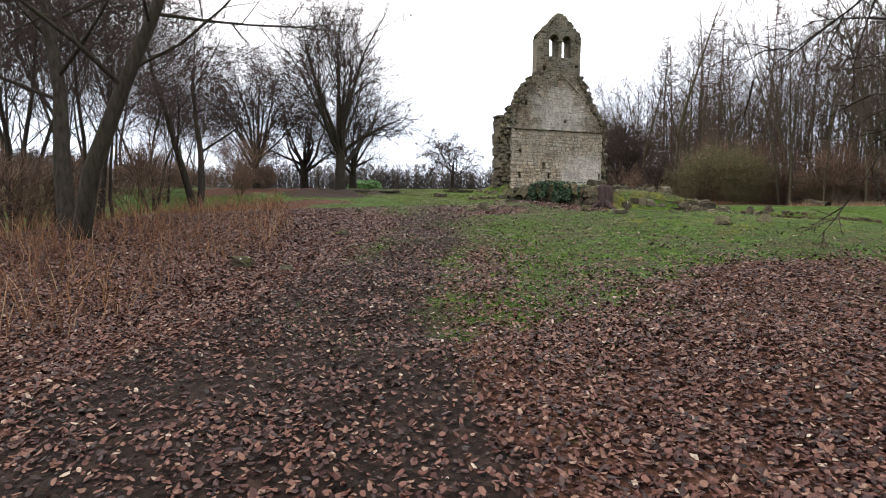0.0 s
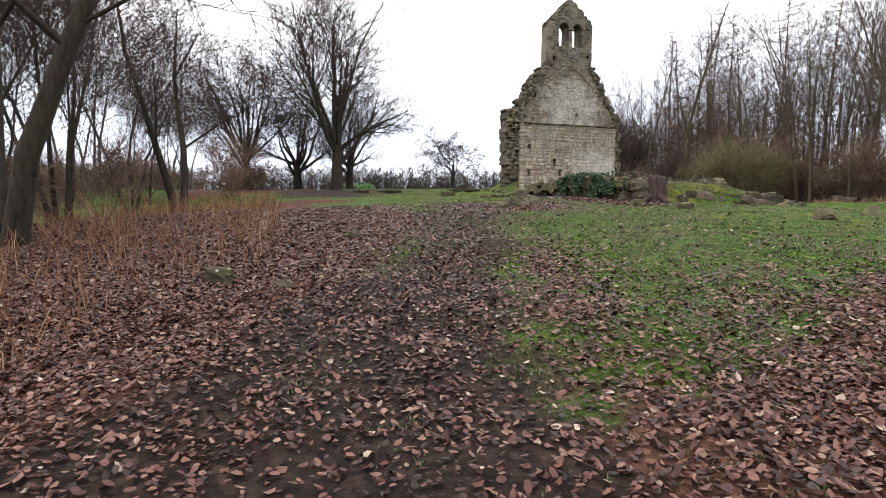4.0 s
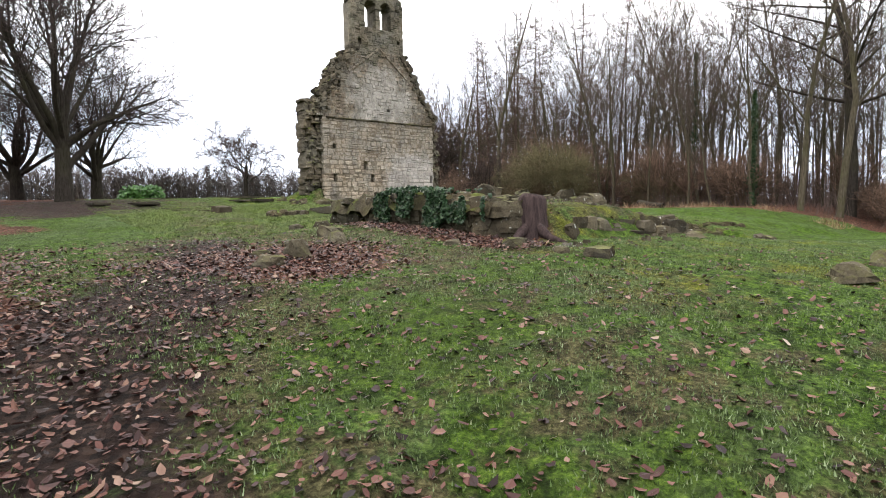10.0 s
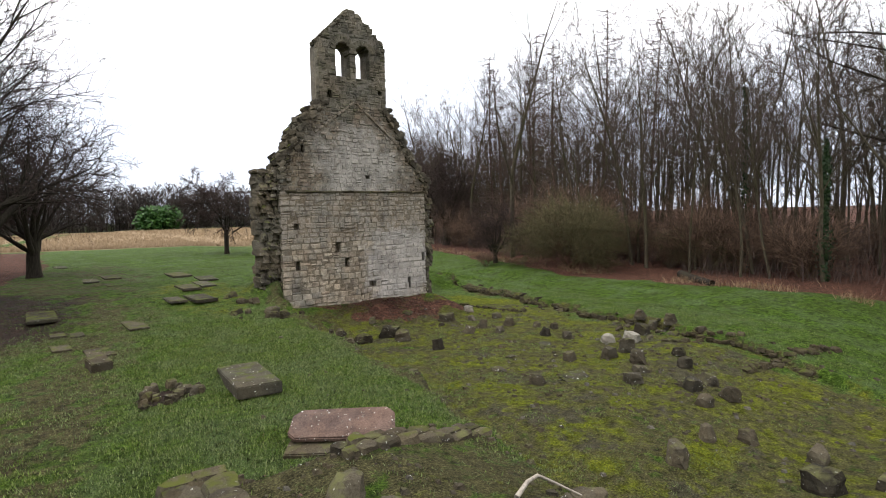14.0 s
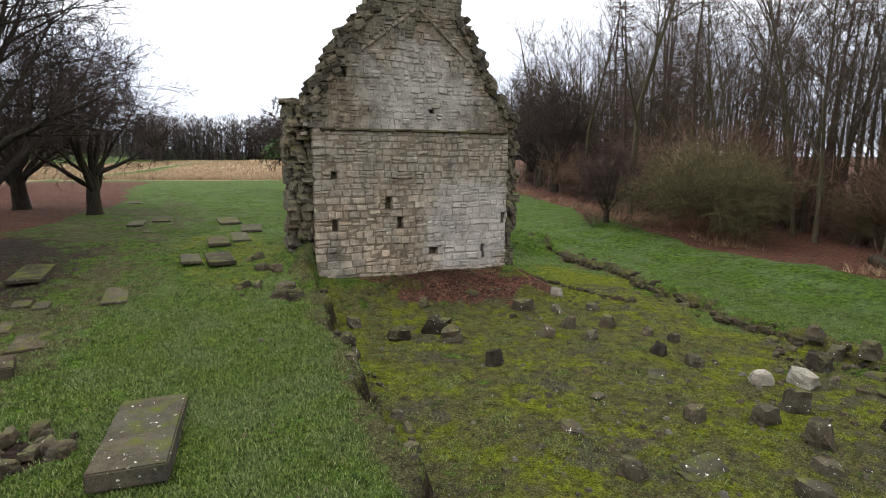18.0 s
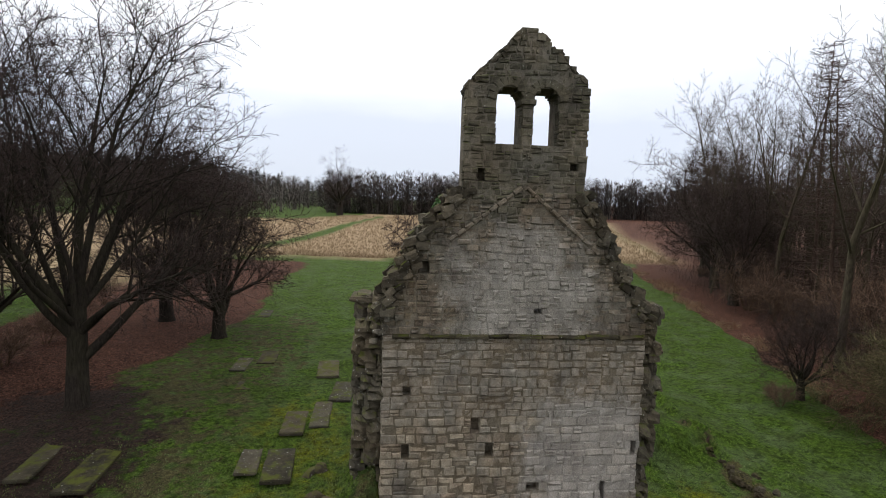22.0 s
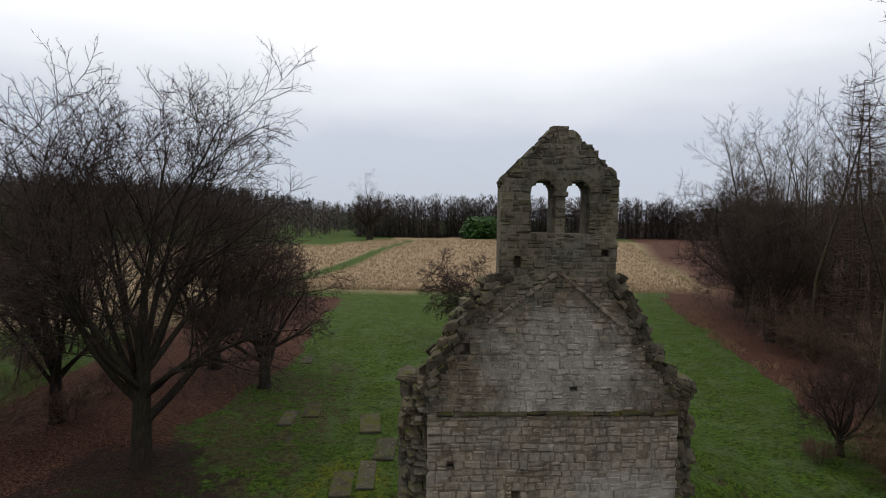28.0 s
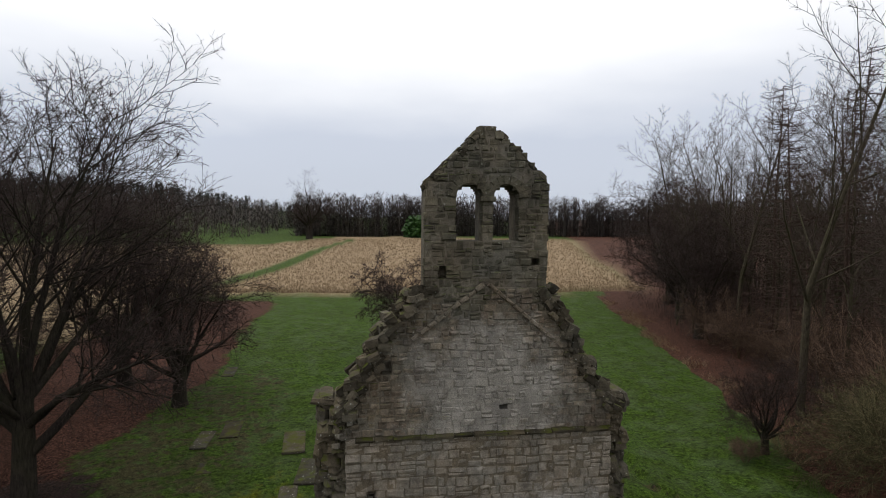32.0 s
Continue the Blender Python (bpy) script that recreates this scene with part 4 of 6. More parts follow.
# the hedge side of the hill
BANK = tree_meshes("bank_tree", 37, 10.5, 0.17, (17, 8, 5, 3), lift=(0.01, 0.02, 0.0, 0.0), spread=(0.75, 1.45), wob=0.08, ratio=(0.34, 0.58), bark=M_BARK, twigs=M_TWIG, stems=2, lean=0.15, tip=1, thin=THIN)
put_tree("edge_tree", BANK, -19.23, -17.07, 140, 1.0, "bare tree with a thick greenish trunk on the leafy bank", group="bank trees")
put_tree("edge_tree", BANK, -18.6, -5.4, 250, 0.9, "bare tree forking low on the leafy bank", group="bank trees")
put_tree("edge_tree", OLD, -16.7, 8.6, 110, 0.82, "many-limbed bare tree on the bank", group="bank trees")
HEDGE = [tree_meshes("hedge_tree", 20 + i, 7.0 + i, 0.07 + 0.015 * i, (13, 8, 7), lift=(0.04, 0.06, 0.05), spread=(0.4, 0.9), wob=0.09, bark=M_BARK, twigs=M_TWIG, stems=1 + i, lean=0.16, tip=1, thin=SLIM) for i in range(3)]
models = []
for i, (x, y, rz, s) in enumerate(((-21.8, -13.0, 0, 1.0), (-21.0, -9.0, 80, 1.0), (-22.0, -6.0, 150, 1.1))):
    models.append(put_tree("hedge_tree", HEDGE[i], x, y, rz, s, "slender bare tree at the edge of the hill", group="hedge trees"))
rng = random.Random(3)
for i in range(13):
    y = -19 + i * 3.4 + rng.uniform(-1, 1)
    plant(models[i % 3], -20.5 - rng.random() * 5 - (1.5 if y < -14 else 0), y, rng.uniform(0, 360), rng.uniform(0.55, 1.05))
for i in range(4):
    plant(models[i % 3], -17.5 - rng.random() * 7, 20 + i * 6 + rng.uniform(-1, 1), rng.uniform(0, 360), rng.uniform(0.7, 1.1))

for i in range(3):
    plant(models[0], -21.5 + rng.random() * 3.2, -15.5 + i * 1.3 + rng.uniform(-0.4, 0.4), rng.uniform(0, 360), rng.uniform(0.5, 0.85))

# the wood
WOODK = [tree_meshes("wood_tree", 40 + i, 11.2 + 1.1 * i, 0.085 + 0.016 * i, (16, 9, 7, 3), lift=(0.015, 0.07, 0.05, 0.03), spread=(0.45, 0.95), wob=0.075, ratio=(0.24, 0.44), bark=M_TRUNK, twigs=M_TWIG2, tip=1, thin=BOUGHS) for i in range(5)]


def larch_meshes(seed, height):
    """A straight leader with level side branches that turn up at their ends."""
    rng = random.Random(seed)
    wood, twig = Pile(), Pile()
    tube(wood, [Vector((0.05 * math.sin(i), 0.05 * math.cos(i * 1.3), -0.2 + height * i / 8)) for i in range(9)], [0.125 * (1 - i / 8.6) + 0.008 for i in range(9)], 7)
    z = 2.2
    while z < height * 0.98:
        for k in range(3):
            a, L = rng.uniform(0, 6.28), ((height - z) * 0.19 + rng.uniform(0.5, 1.1)) * rng.uniform(0.6, 1.25)
            d = Vector((math.cos(a), math.sin(a), rng.uniform(-0.12, 0.22)))
            p = Vector((0, 0, z + rng.uniform(0, 0.3)))
            pts = [p, p + d * L * 0.5 + Vector((0, 0, -0.05 * L)), p + d * L + Vector((0, 0, 0.1 * L))]
            tube(twig, pts, [0.03, 0.018, 0.006], 3)
            for j in range(9):
                t = rng.uniform(0.15, 1)
                q = p.lerp(pts[1], t * 2) if t < 0.5 else pts[1].lerp(pts[2], t * 2 - 1)
                e_ = Vector((rng.gauss(0, 1), rng.gauss(0, 1), rng.uniform(-0.8, 0.5))).normalized() * rng.uniform(0.25, 0.7)
                spike(twig, q, q + e_, 0.009)
        z += rng.uniform(0.2, 0.36)
    return wood.mesh("larch_trunk", M_LARCH, True), twig.mesh("larch_crown", M_LARCH, True)


LARCH = [larch_meshes(60 + i, 17.0 - 1.6 * i) for i in range(2)]
wood_models = [put_tree("wood_tree", WOODK[i], 17 + 1.3 * i, -7 + 4.3 * i, 60 * i, 1.0, "tall thin bare tree at the wood's edge", group="trees of the wood") for i in range(5)]
larches = [put_tree("larch", LARCH[0], 23.0, 19.0, 0, 1.0, "tall straight leafless larch", group="larches"), put_tree("larch", LARCH[1], 21.5, 12.5, 40, 1.0, "straight leafless larch with short side twigs", group="larches")]
rng = random.Random(7)
for x, y, s in ((20.6, 9.3, 1.0), (21, 15, 1.0), (22.5, 3, 0.95), (23, 7, 1.0), (25, 16, 1.1)):
    plant(larches[rng.randrange(2)], x, y, rng.uniform(0, 360), s)
spots = []
tries = 0
while len(spots) < 120 and tries < 6000:
    tries += 1
    y = rng.uniform(-32, 40)
    x = 16.5 + (rng.random() ** 1.3) * 19 + max(0, (y - 14)) * 0.42 + max(0.0, -16 - y) * 0.1
    if all((x - a) ** 2 + (y - b) ** 2 > 1.6 for a, b in spots):
        spots.append((x, y))
        plant(wood_models[rng.randrange(5)], x, y, rng.uniform(0, 360), rng.uniform(0.75, 1.2))
TALL = tree_meshes("tall_tree", 61, 17.0, 0.3, (18, 9, 6, 5), lift=(0.02, 0.02, 0.03, 0.03), spread=(0.7, 1.35), wob=0.07, ratio=(0.3, 0.5), bark=M_BARK, twigs=M_TWIG, tip=1, thin=LIMBY)
put_tree("edge_tree", TALL, 19.4, -12.7, 250, 1.0, "large bare tree with a stout trunk at the wood's edge", group="bank trees")
OVER = tree_meshes("overhanging_tree", 58, 9.0, 0.13, (6, 5, 4, 3), lift=(-0.05, -0.06, -0.06, -0.05), spread=(0.4, 1.0), wob=0.13, ratio=(0.34, 0.55), bark=M_BARK, twigs=M_TWIG, fork=(13, 3.1), tilts=(0.8, 2.2), tip=2)
put_tree("edge_tree", OVER, -9.2, -26.4, 60, 1.15, "bare tree with twigs hanging over the slope", group="bank trees")
put_tree("spreading_tree", OLD2, 28.4, 38.9, 0, 1.9, "wide bare tree with low spreading limbs")
put_tree("spreading_tree", OLD2, 24.5, 31.0, 140, 1.5, "bare many-limbed tree at the lawn's far corner")
put_tree("spreading_tree", OLD2, 21.5, 24.0, 260, 1.3, "bare tree with brown twigs over dry grass")
FIELD = tree_meshes("field_oak", 77, 10.5, 0.5, (9, 8, 8), lift=(0.0, -0.01, -0.02), spread=(0.6, 1.25), wob=0.14, ratio=(0.42, 0.6), bark=M_BARK, twigs=M_TWIG, fork=(11, 3.0), tilts=(0.1, 1.6), tip=1)
put_tree("field_oak", FIELD, -20.4, 193, 0, 2.3, "bare round-crowned oak at the edge of the stubble")
WEEP = tree_meshes("weeping_tree", 83, 4.4, 0.09, (11, 9, 8), lift=(-0.03, -0.09, -0.14), spread=(0.5, 1.1), wob=0.14, ratio=(0.4, 0.6), bark=M_BARK, twigs=M_TWIG, fork=(7, 1.6), tilts=(0.35, 1.1), tip=1)
put_tree("weeping_tree", WEEP, 0.0, 19.0, 40, 1.5, "small bare tree with drooping crown on the lawn")


# shrubs and thickets
def shrub_meshes(seed, height, stems, kids, lean, mat, stem_mat, lift=(0.0, 0.03)):
    return tree_meshes("shrub", seed, height, 0.03, kids, lift=lift, spread=(0.35, 1.0), wob=0.14, ratio=(0.45, 0.7), bark=stem_mat, twigs=mat, stems=stems, lean=lean, tip=1)


SHRUB = [shrub_meshes(90 + i, 2.6 + 0.6 * i, 14, (11, 12), 0.5, M_THORN, M_BROWN) for i in range(3)]
shrubs = [put_tree("thicket_shrub", SHRUB[i], 18.2 + i, -8 + 6 * i, 50 * i, 1.0, "brown leafless thicket at the wood's edge", "shrub", "thicket shrubs") for i in range(3)]
for i in range(34):
    y = -24 + i * 1.5 + rng.uniform(-0.8, 0.8)
    plant(shrubs[rng.randrange(3)], (18.2 if -15 < y < 6 else 16.6) + rng.random() ** 1.2 * 9 + max(0, y - 10) * 0.35 + (1.2 if y < -8 else 0), y, rng.uniform(0, 360), rng.uniform(0.35, 1.0))
for i in range(6):
    plant(shrubs[rng.randrange(3)], 20.6 + i * 1.3 + rng.random() * 3, 17 + i * 4.2, rng.uniform(0, 360), rng.uniform(0.3, 0.6))
for i in range(10):
    plant(shrubs[rng.randrange(3)], -16.2 - rng.random() * 6, 1 + i * 3.4 + rng.random(), rng.uniform(0, 360), rng.uniform(0.3, 0.7))
for i in range(8):
    plant(shrubs[rng.randrange(3)], -19.5 - rng.random() * 4, -14 + i * 4, rng.uniform(0, 360), rng.uniform(0.4, 0.8))
OLIVE = shrub_meshes(99, 4.2, 19, (12, 10, 9), 0.75, M_OLIVE, M_BROWN, lift=(-0.02, -0.06, -0.05))
put_tree("olive_shrub", OLIVE, 14.3, 2.4, 0, 0.78, "dense olive-brown shrub spreading over the lawn", "shrub")
put_tree("olive_shrub", OLIVE, 19.6, -2.6, 220, 0.55, "low olive-brown shrub at the grass edge", "shrub")


put_tree("thicket_shrub", SHRUB[2], 18.0, 4.6, 30, 1.1, "tall reddish-brown thicket behind the olive shrub", "shrub", "thicket shrubs")
put_tree("thicket_shrub", SHRUB[1], 19.2, 7.0, 130, 1.1, "tall reddish-brown thicket behind the olive shrub", "shrub", "thicket shrubs")
put_tree("leaning_tree", OLD2, 12.1, 6.2, 130, 0.55, "small twisted bare tree leaning over the lawn")
put_tree("brush_pile", SHRUB[0], 11.0, 5.8, 20, 0.3, "dark heap of cut brushwood on the lawn", "brushwood")


def ivy_tree(x, y, rz, s, high):
    """A wood tree whose trunk is sleeved in ivy."""
    rng = random.Random(int(x * 7 + y * 3))
    t = put_tree("ivy_clad_tree", WOODK[2], x, y, rz, s, "tall bare tree with its trunk sleeved in dark ivy", group="trees of the wood")
    pile = Pile()
    for i in range(1300):
        z = high * rng.random() ** 0.8
        a, r = rng.uniform(0, 6.283), (0.1 + 0.24 * rng.random() ** 2) * (1.15 - 0.6 * z / high) * (1 + 0.4 * math.sin(z * 2.1 + x))
        p = Vector((math.cos(a) * r, math.sin(a) * r, z))
        d = Vector((math.cos(a), math.sin(a), rng.uniform(-0.4, 0.6))).normalized()
        u = d.orthogonal().normalized() * 0.06
        v = d.cross(u)
        k = len(pile.v)
        pile.v += [tuple(p - u), tuple(p + v), tuple(p + u * 1.2), tuple(p - v)]
        pile.f.append((k, k + 1, k + 2, k + 3))
    part("ivy_sleeve", pile.mesh("ivy_sleeve", M_EVER), t, "dark green ivy leaves")


ivy_tree(20.0, -4.4, 20, 1.1, 8.5)
ivy_tree(17.2, -9.0, 80, 1.0, 6.0)


def leaf_ball(name, x, y, r, h, n_, mat, label, size=0.35):
    rng = random.Random(int(abs(x) * 10))
    pile = Pile()
    lobes = [(rng.uniform(-0.5, 0.5) * r, rng.uniform(-0.5, 0.5) * r, rng.uniform(0.25, 0.6) * h, rng.uniform(0.45, 0.7)) for _ in range(12)]
    for i in range(n_):
        cx, cy, cz, k = lobes[i % 12]
        d = Vector((rng.gauss(0, 1), rng.gauss(0, 1), rng.gauss(0, 1))).normalized() * rng.uniform(0.75, 1.05)
        p = Vector((cx + d.x * r * k, cy + d.y * r * k, max(0.1, cz + d.z * h * k * 0.8)))
        a = Vector((rng.gauss(0, 1), rng.gauss(0, 1), rng.gauss(0, 1))).normalized()
        b = a.orthogonal()
        s = size * rng.uniform(0.6, 1.3)
        pile.add([tuple(p - a * s), tuple(p + b * s * 0.5), tuple(p + a * s), tuple(p - b * s * 0.5)], [(0, 1, 2, 3)])
    t = thing(name, x, y, land(x, y), 0, label, "shrub")
    part("crown", pile.mesh("crown", mat), t)
    st = Pile()
    for i in range(5):
        tube(st, [Vector((0, 0, -0.2)), Vector((rng.uniform(-0.5, 0.5) * r, rng.uniform(-0.5, 0.5) * r, h * 0.6))], [0.12, 0.04], 5)
    part("stem", st.mesh("stem", M_BARK), t)


leaf_ball("evergreen_bush", 24, 208, 7.5, 9, 5200, M_RHODO, "round bright evergreen bush before the far wood", 0.8)


def far_wood(name, spots_, mat, label, tall, rng, spread=0.32, fir=False):
    """A far wood: crowns of many thin twigs on thin stems, joined."""
    pile = Pile()
    for x, y in spots_:
        h = tall * rng.uniform(0.7, 1.15)
        z0 = land(x, y) - 0.5
        tube(pile, [Vector((x, y, z0)), Vector((x + rng.uniform(-0.6, 0.6), y, z0 + h * 0.85))], [0.22, 0.05], 3)
        for k in range(110):
            t = rng.uniform(0.04, 1.0)
            w = h * spread * ((1.02 - t) if fir else math.sin(math.pi * min(1, 0.15 + t * 0.85)) ** 0.7)
            a = rng.uniform(0, 6.28)
            q = Vector((x + math.cos(a) * w * rng.random(), y + math.sin(a) * w * rng.random(), z0 + h * t))
            e_ = Vector((math.cos(a) * 0.8, math.sin(a) * 0.8, -0.3 if fir else rng.uniform(-0.1, 1.1))).normalized() * rng.uniform(1.0, 2.6)
            o = Vector((-math.sin(a), math.cos(a), 0)) * (0.5 if fir else 0.17)
            i = len(pile.v)
            pile.v += [tuple(q - o), tuple(q + o), tuple(q + e_)]
            pile.f.append((i, i + 1, i + 2))
    tagged(new(name, pile.mesh(name, mat)), label, "wood", kind="stuff")


rng = random.Random(17)
edge = lambda x: float(np.interp(x, (-140, -60, -33, -3, 40, 110, 260), (120, 140, 222, 216, 222, 226, 200)))
def deep_wood():
    """The depth of the wood behind its edge: thin stems with boughs, fine twigs and underwood, joined."""
    rng = random.Random(19)
    stems, twigs = Pile(), Pile()

    def sliver(q, e_, a, w):
        o = Vector((-math.sin(a), math.cos(a), 0)) * w
        j = len(twigs.v)
        twigs.v.extend((tuple(q - o), tuple(q + o), tuple(q + e_)))
        twigs.f.append((j, j + 1, j + 2))

    for i in range(620):
        y = rng.uniform(-42, 60)
        x = 20 + rng.random() * 32 + max(0, y - 14) * 0.42
        h, z0, r = rng.uniform(8, 14.5), land(x, y) - 0.2, rng.uniform(0.05, 0.12)
        lx, ly = rng.gauss(0, 0.6), rng.gauss(0, 0.6)
        tube(stems, [Vector((x, y, z0)), Vector((x + lx * 0.3, y + ly * 0.5, z0 + h * 0.5)), Vector((x + lx, y + ly, z0 + h))], [r, r * 0.7, r * 0.15], 3)
        for k in range(13):
            t = rng.uniform(0.25, 0.97)
            a, L = rng.uniform(0, 6.28), h * rng.uniform(0.14, 0.3) * (1.2 - 0.7 * t)
            q = Vector((x + lx * t, y + ly * t, z0 + h * t))
            u = Vector((math.cos(a), math.sin(a), rng.uniform(0.5, 1.4))).normalized()
            tip_ = q + u * L + Vector((0, 0, 0.12 * L))
            tube(stems, [q, tip_], [r * 0.3, 0.008], 3)
            for j in range(24):
                b = rng.uniform(0, 6.28)
                sliver(q.lerp(tip_, rng.uniform(0.25, 1.0)), Vector((math.cos(b), math.sin(b), rng.uniform(0.0, 1.5))).normalized() * rng.uniform(0.4, 1.2), b, 0.011)
        for k in range(60):
            a, q = rng.uniform(0, 6.28), Vector((x + rng.gauss(0, 1.6), y + rng.gauss(0, 1.6), z0))
            sliver(q + Vector((0, 0, rng.random() ** 2 * 1.6)), Vector((math.cos(a) * 0.7, math.sin(a) * 0.7, rng.uniform(0.5, 1.8))) * rng.uniform(0.6, 1.5), a, 0.016)
    for i in range(9000):
        y = rng.uniform(-30, 44)
        x = 15.4 + 7 * rng.random() ** 0.8 + max(0, y - 8) * 0.3
        if nz(x, y, 0.35, 6) < -0.12:
            continue
        a = rng.uniform(0, 6.28)
        sliver(Vector((x, y, land(x, y) - 0.03)), Vector((rng.gauss(0, 0.35), rng.gauss(0, 0.35), rng.uniform(0.4, 1.5))), a, 0.009)
    tagged(new("deep_wood_stems", stems.mesh("deep_wood_stems", M_TRUNK)), "thin bare stems deep in the wood", "wood", kind="stuff")
    tagged(new("deep_wood_twigs", twigs.mesh("deep_wood_twigs", M_TWIG2)), "haze of grey-brown twigs deep in the wood", "wood", kind="stuff")


deep_wood()
far_wood("far_wood", [(x := rng.uniform(-30, 230), edge(x) + 2 + rng.random() ** 1.5 * 34) for _ in range(1200)], M_FARWOOD, "grey-brown bare wood beyond the stubble field", 17, rng, 0.3)
far_wood("ridge_wood", [(rng.uniform(-330, -44), rng.uniform(200, 460)) for _ in range(900)], M_FARWOOD, "dark bare wood on the distant ridge", 15, rng, 0.36)
far_wood("ridge_firs", [(rng.uniform(-330, -30), rng.uniform(330, 480)) for _ in range(420)], M_FIR, "dark firs along the distant ridge", 17, rng, 0.2, True)


# ---- slabs, blocks and rocks ----
def slab_mesh(rng, L, w, h, mat, clip=0.0):
    """A ledger stone: a thin block with worn arrises and a slightly uneven top; its length lies along y."""
    bm = bmesh.new()
    bmesh.ops.create_cube(bm, size=1.0)
    for v in bm.verts:
        v.co = Vector((v.co.x * w, v.co.y * L, (v.co.z + 0.5) * h))
    if clip:
        upright = [e_ for e_ in bm.edges if abs(e_.verts[0].co.z - e_.verts[1].co.z) > h * 0.5]
        bmesh.ops.bevel(bm, geom=upright, offset=clip, segments=1, affect="EDGES")
    bmesh.ops.bevel(bm, geom=bm.edges[:], offset=min(0.018, h * 0.25), segments=2, affect="EDGES")
    bmesh.ops.subdivide_edges(bm, edges=[e_ for e_ in bm.edges if e_.calc_length() > 0.3], cuts=3, use_grid_fill=True)
    o = rng.uniform(0, 90)
    for v in bm.verts:
        v.co += Vector((noise.noise(v.co * 3 + Vector((o, 0, 0))) * 0.018, noise.noise(v.co * 3 + Vector((0, o, 0))) * 0.018, noise.noise(v.co * 2 + Vector((0, 0, o))) * 0.012))
    me = bpy.data.meshes.new("slab")
    bm.to_mesh(me)
    bm.free()
    me.materials.append(mat)
    return me


def slab(x, y, L, w, h, rz, mat, label, tilt=(0, 0), lift=0.0, group="ledger stones", clip=0.0):
    rng = random.Random(int(abs(x * 97 + y * 31)))
    ob = new("ledger_stone", slab_mesh(rng, L, w, h, mat, clip))
    ob.matrix_world = pose(x, y, land(x, y) + lift - 0.02, tilt[0], tilt[1], rz)
    return tagged(ob, label, "gravestone", group)


SLABS = ((-5.35, 1.35, 1.58, 0.68, 0.14, 4), (-6.1, 1.68, 1.5, 0.5, 0.1, 4), (-5.33, 3.45, 1.5, 0.62, 0.12, 2), (-4.66, 4.01, 1.8, 0.52, 0.1, 1), (-4.88, 7.95, 1.8, 0.75, 0.12, 4), (-4.19, 5.76, 1.7, 0.7, 0.1, -3), (-11.08, 1.98, 2.0, 0.52, 0.12, 5), (-9.65, 1.47, 2.05, 0.72, 0.12, 2), (-8.07, 8.61, 1.5, 0.54, 0.08, 0), (-7.29, 9.44, 1.6, 0.65, 0.08, 4), (-9.0, 16.8, 1.6, 0.58, 0.08, 3))
for i, (x, y, L, w, h, rz) in enumerate(SLABS):
    slab(x, y, L, w, h * 0.75, rz, M_MOSSY if i in (2, 4, 6, 7, 9) else M_LEDGER, "mossy flat grave slab lying in the grass" if i in (2, 4, 6, 7, 9) else "grey flat grave slab lying in the grass")
for x, y, L, w in ((-7.56, -0.84, 1.9, 0.48), (-9.29, -0.96, 0.5, 0.34), (-8.88, -1.22, 0.6, 0.3), (-8.53, -3.52, 0.95, 0.55), (-7.43, 6.43, 0.8, 0.5), (-9.25, -2.43, 0.9, 0.4)):
    slab(x, y, L, w, 0.045, 4, M_MOSSY, "worn slab sunk level with the turf", group="sunken slabs")
slab(-6.42, -7.78, 1.9, 0.78, 0.21, -4, M_LEDGER, "thick grey ledger stone with pale lichen spots", (-2, 0))
slab(-6.0, -11.0, 1.5, 0.62, 0.08, 56, M_RED, "pinkish slab with clipped corners tilted on a dark stone base", (0, -20), 0.2, clip=0.12)
slab(-6.08, -11.15, 1.5, 0.8, 0.09, 56, M_BLOCK, "dark stone plinth under a pinkish slab", (0, -3), 0.0, "plinths")
slab(-8.62, -4.82, 0.5, 0.4, 0.2, 10, M_BLOCK, "short broken headstone lying on muddy turf", (6, 0))


def rock(x, y, w, mat, label, name="stone_block", d=1.0, h=0.7, cat="stone", group="loose stones", sink=0.2, worn=0.8):
    rng = random.Random(int(abs(x * 131 + y * 57) * 10))
    v, f = crag(rng, w, w * d * rng.uniform(0.7, 1.0), w * h * rng.uniform(0.8, 1.2), worn)
    ob = new(name, mesh_of(name, v, f, mat))
    ob.matrix_world = pose(x, y, land(x, y) - sink * w * h * 0.6, rng.uniform(-10, 10), rng.uniform(-10, 10), rng.uniform(0, 180))
    return tagged(ob, label, cat, group)


NAVE_A = ((3.68, -1.77, 0.36), (2.79, -3.1, 0.32), (2.29, -4.25, 0.38), (3.81, -3.26, 0.33), (3.2, -4.52, 0.36), (1.4, -4.58, 0.36), (2.22, -5.16, 0.33), (2.08, -2.51, 0.5), (1.45, -3.03, 0.2), (3.59, -5.47, 0.26), (3.85, -6.02, 0.26), (2.97, -6.46, 0.31), (3.13, -7.2, 0.31), (-0.46, -5.6, 0.41), (-1.77, -3.42, 0.5), (-0.86, -3.38, 0.55), (-0.73, -4.03, 0.45), (-3.52, -6.26, 0.16), (-3.4, -5.38, 0.24), (1.34, -8.87, 0.31), (2.28, -9.33, 0.39), (3.55, -8.33, 0.4), (5.34, -8.21, 0.5), (4.25, -8.6, 0.45), (3.18, -9.24, 0.42), (2.47, -10.1, 0.45), (1.83, -10.6, 0.31), (3.85, -10.37, 0.28), (2.52, -11.84, 0.39), (1.83, -11.82, 0.36), (-0.65, -9.65, 0.35))
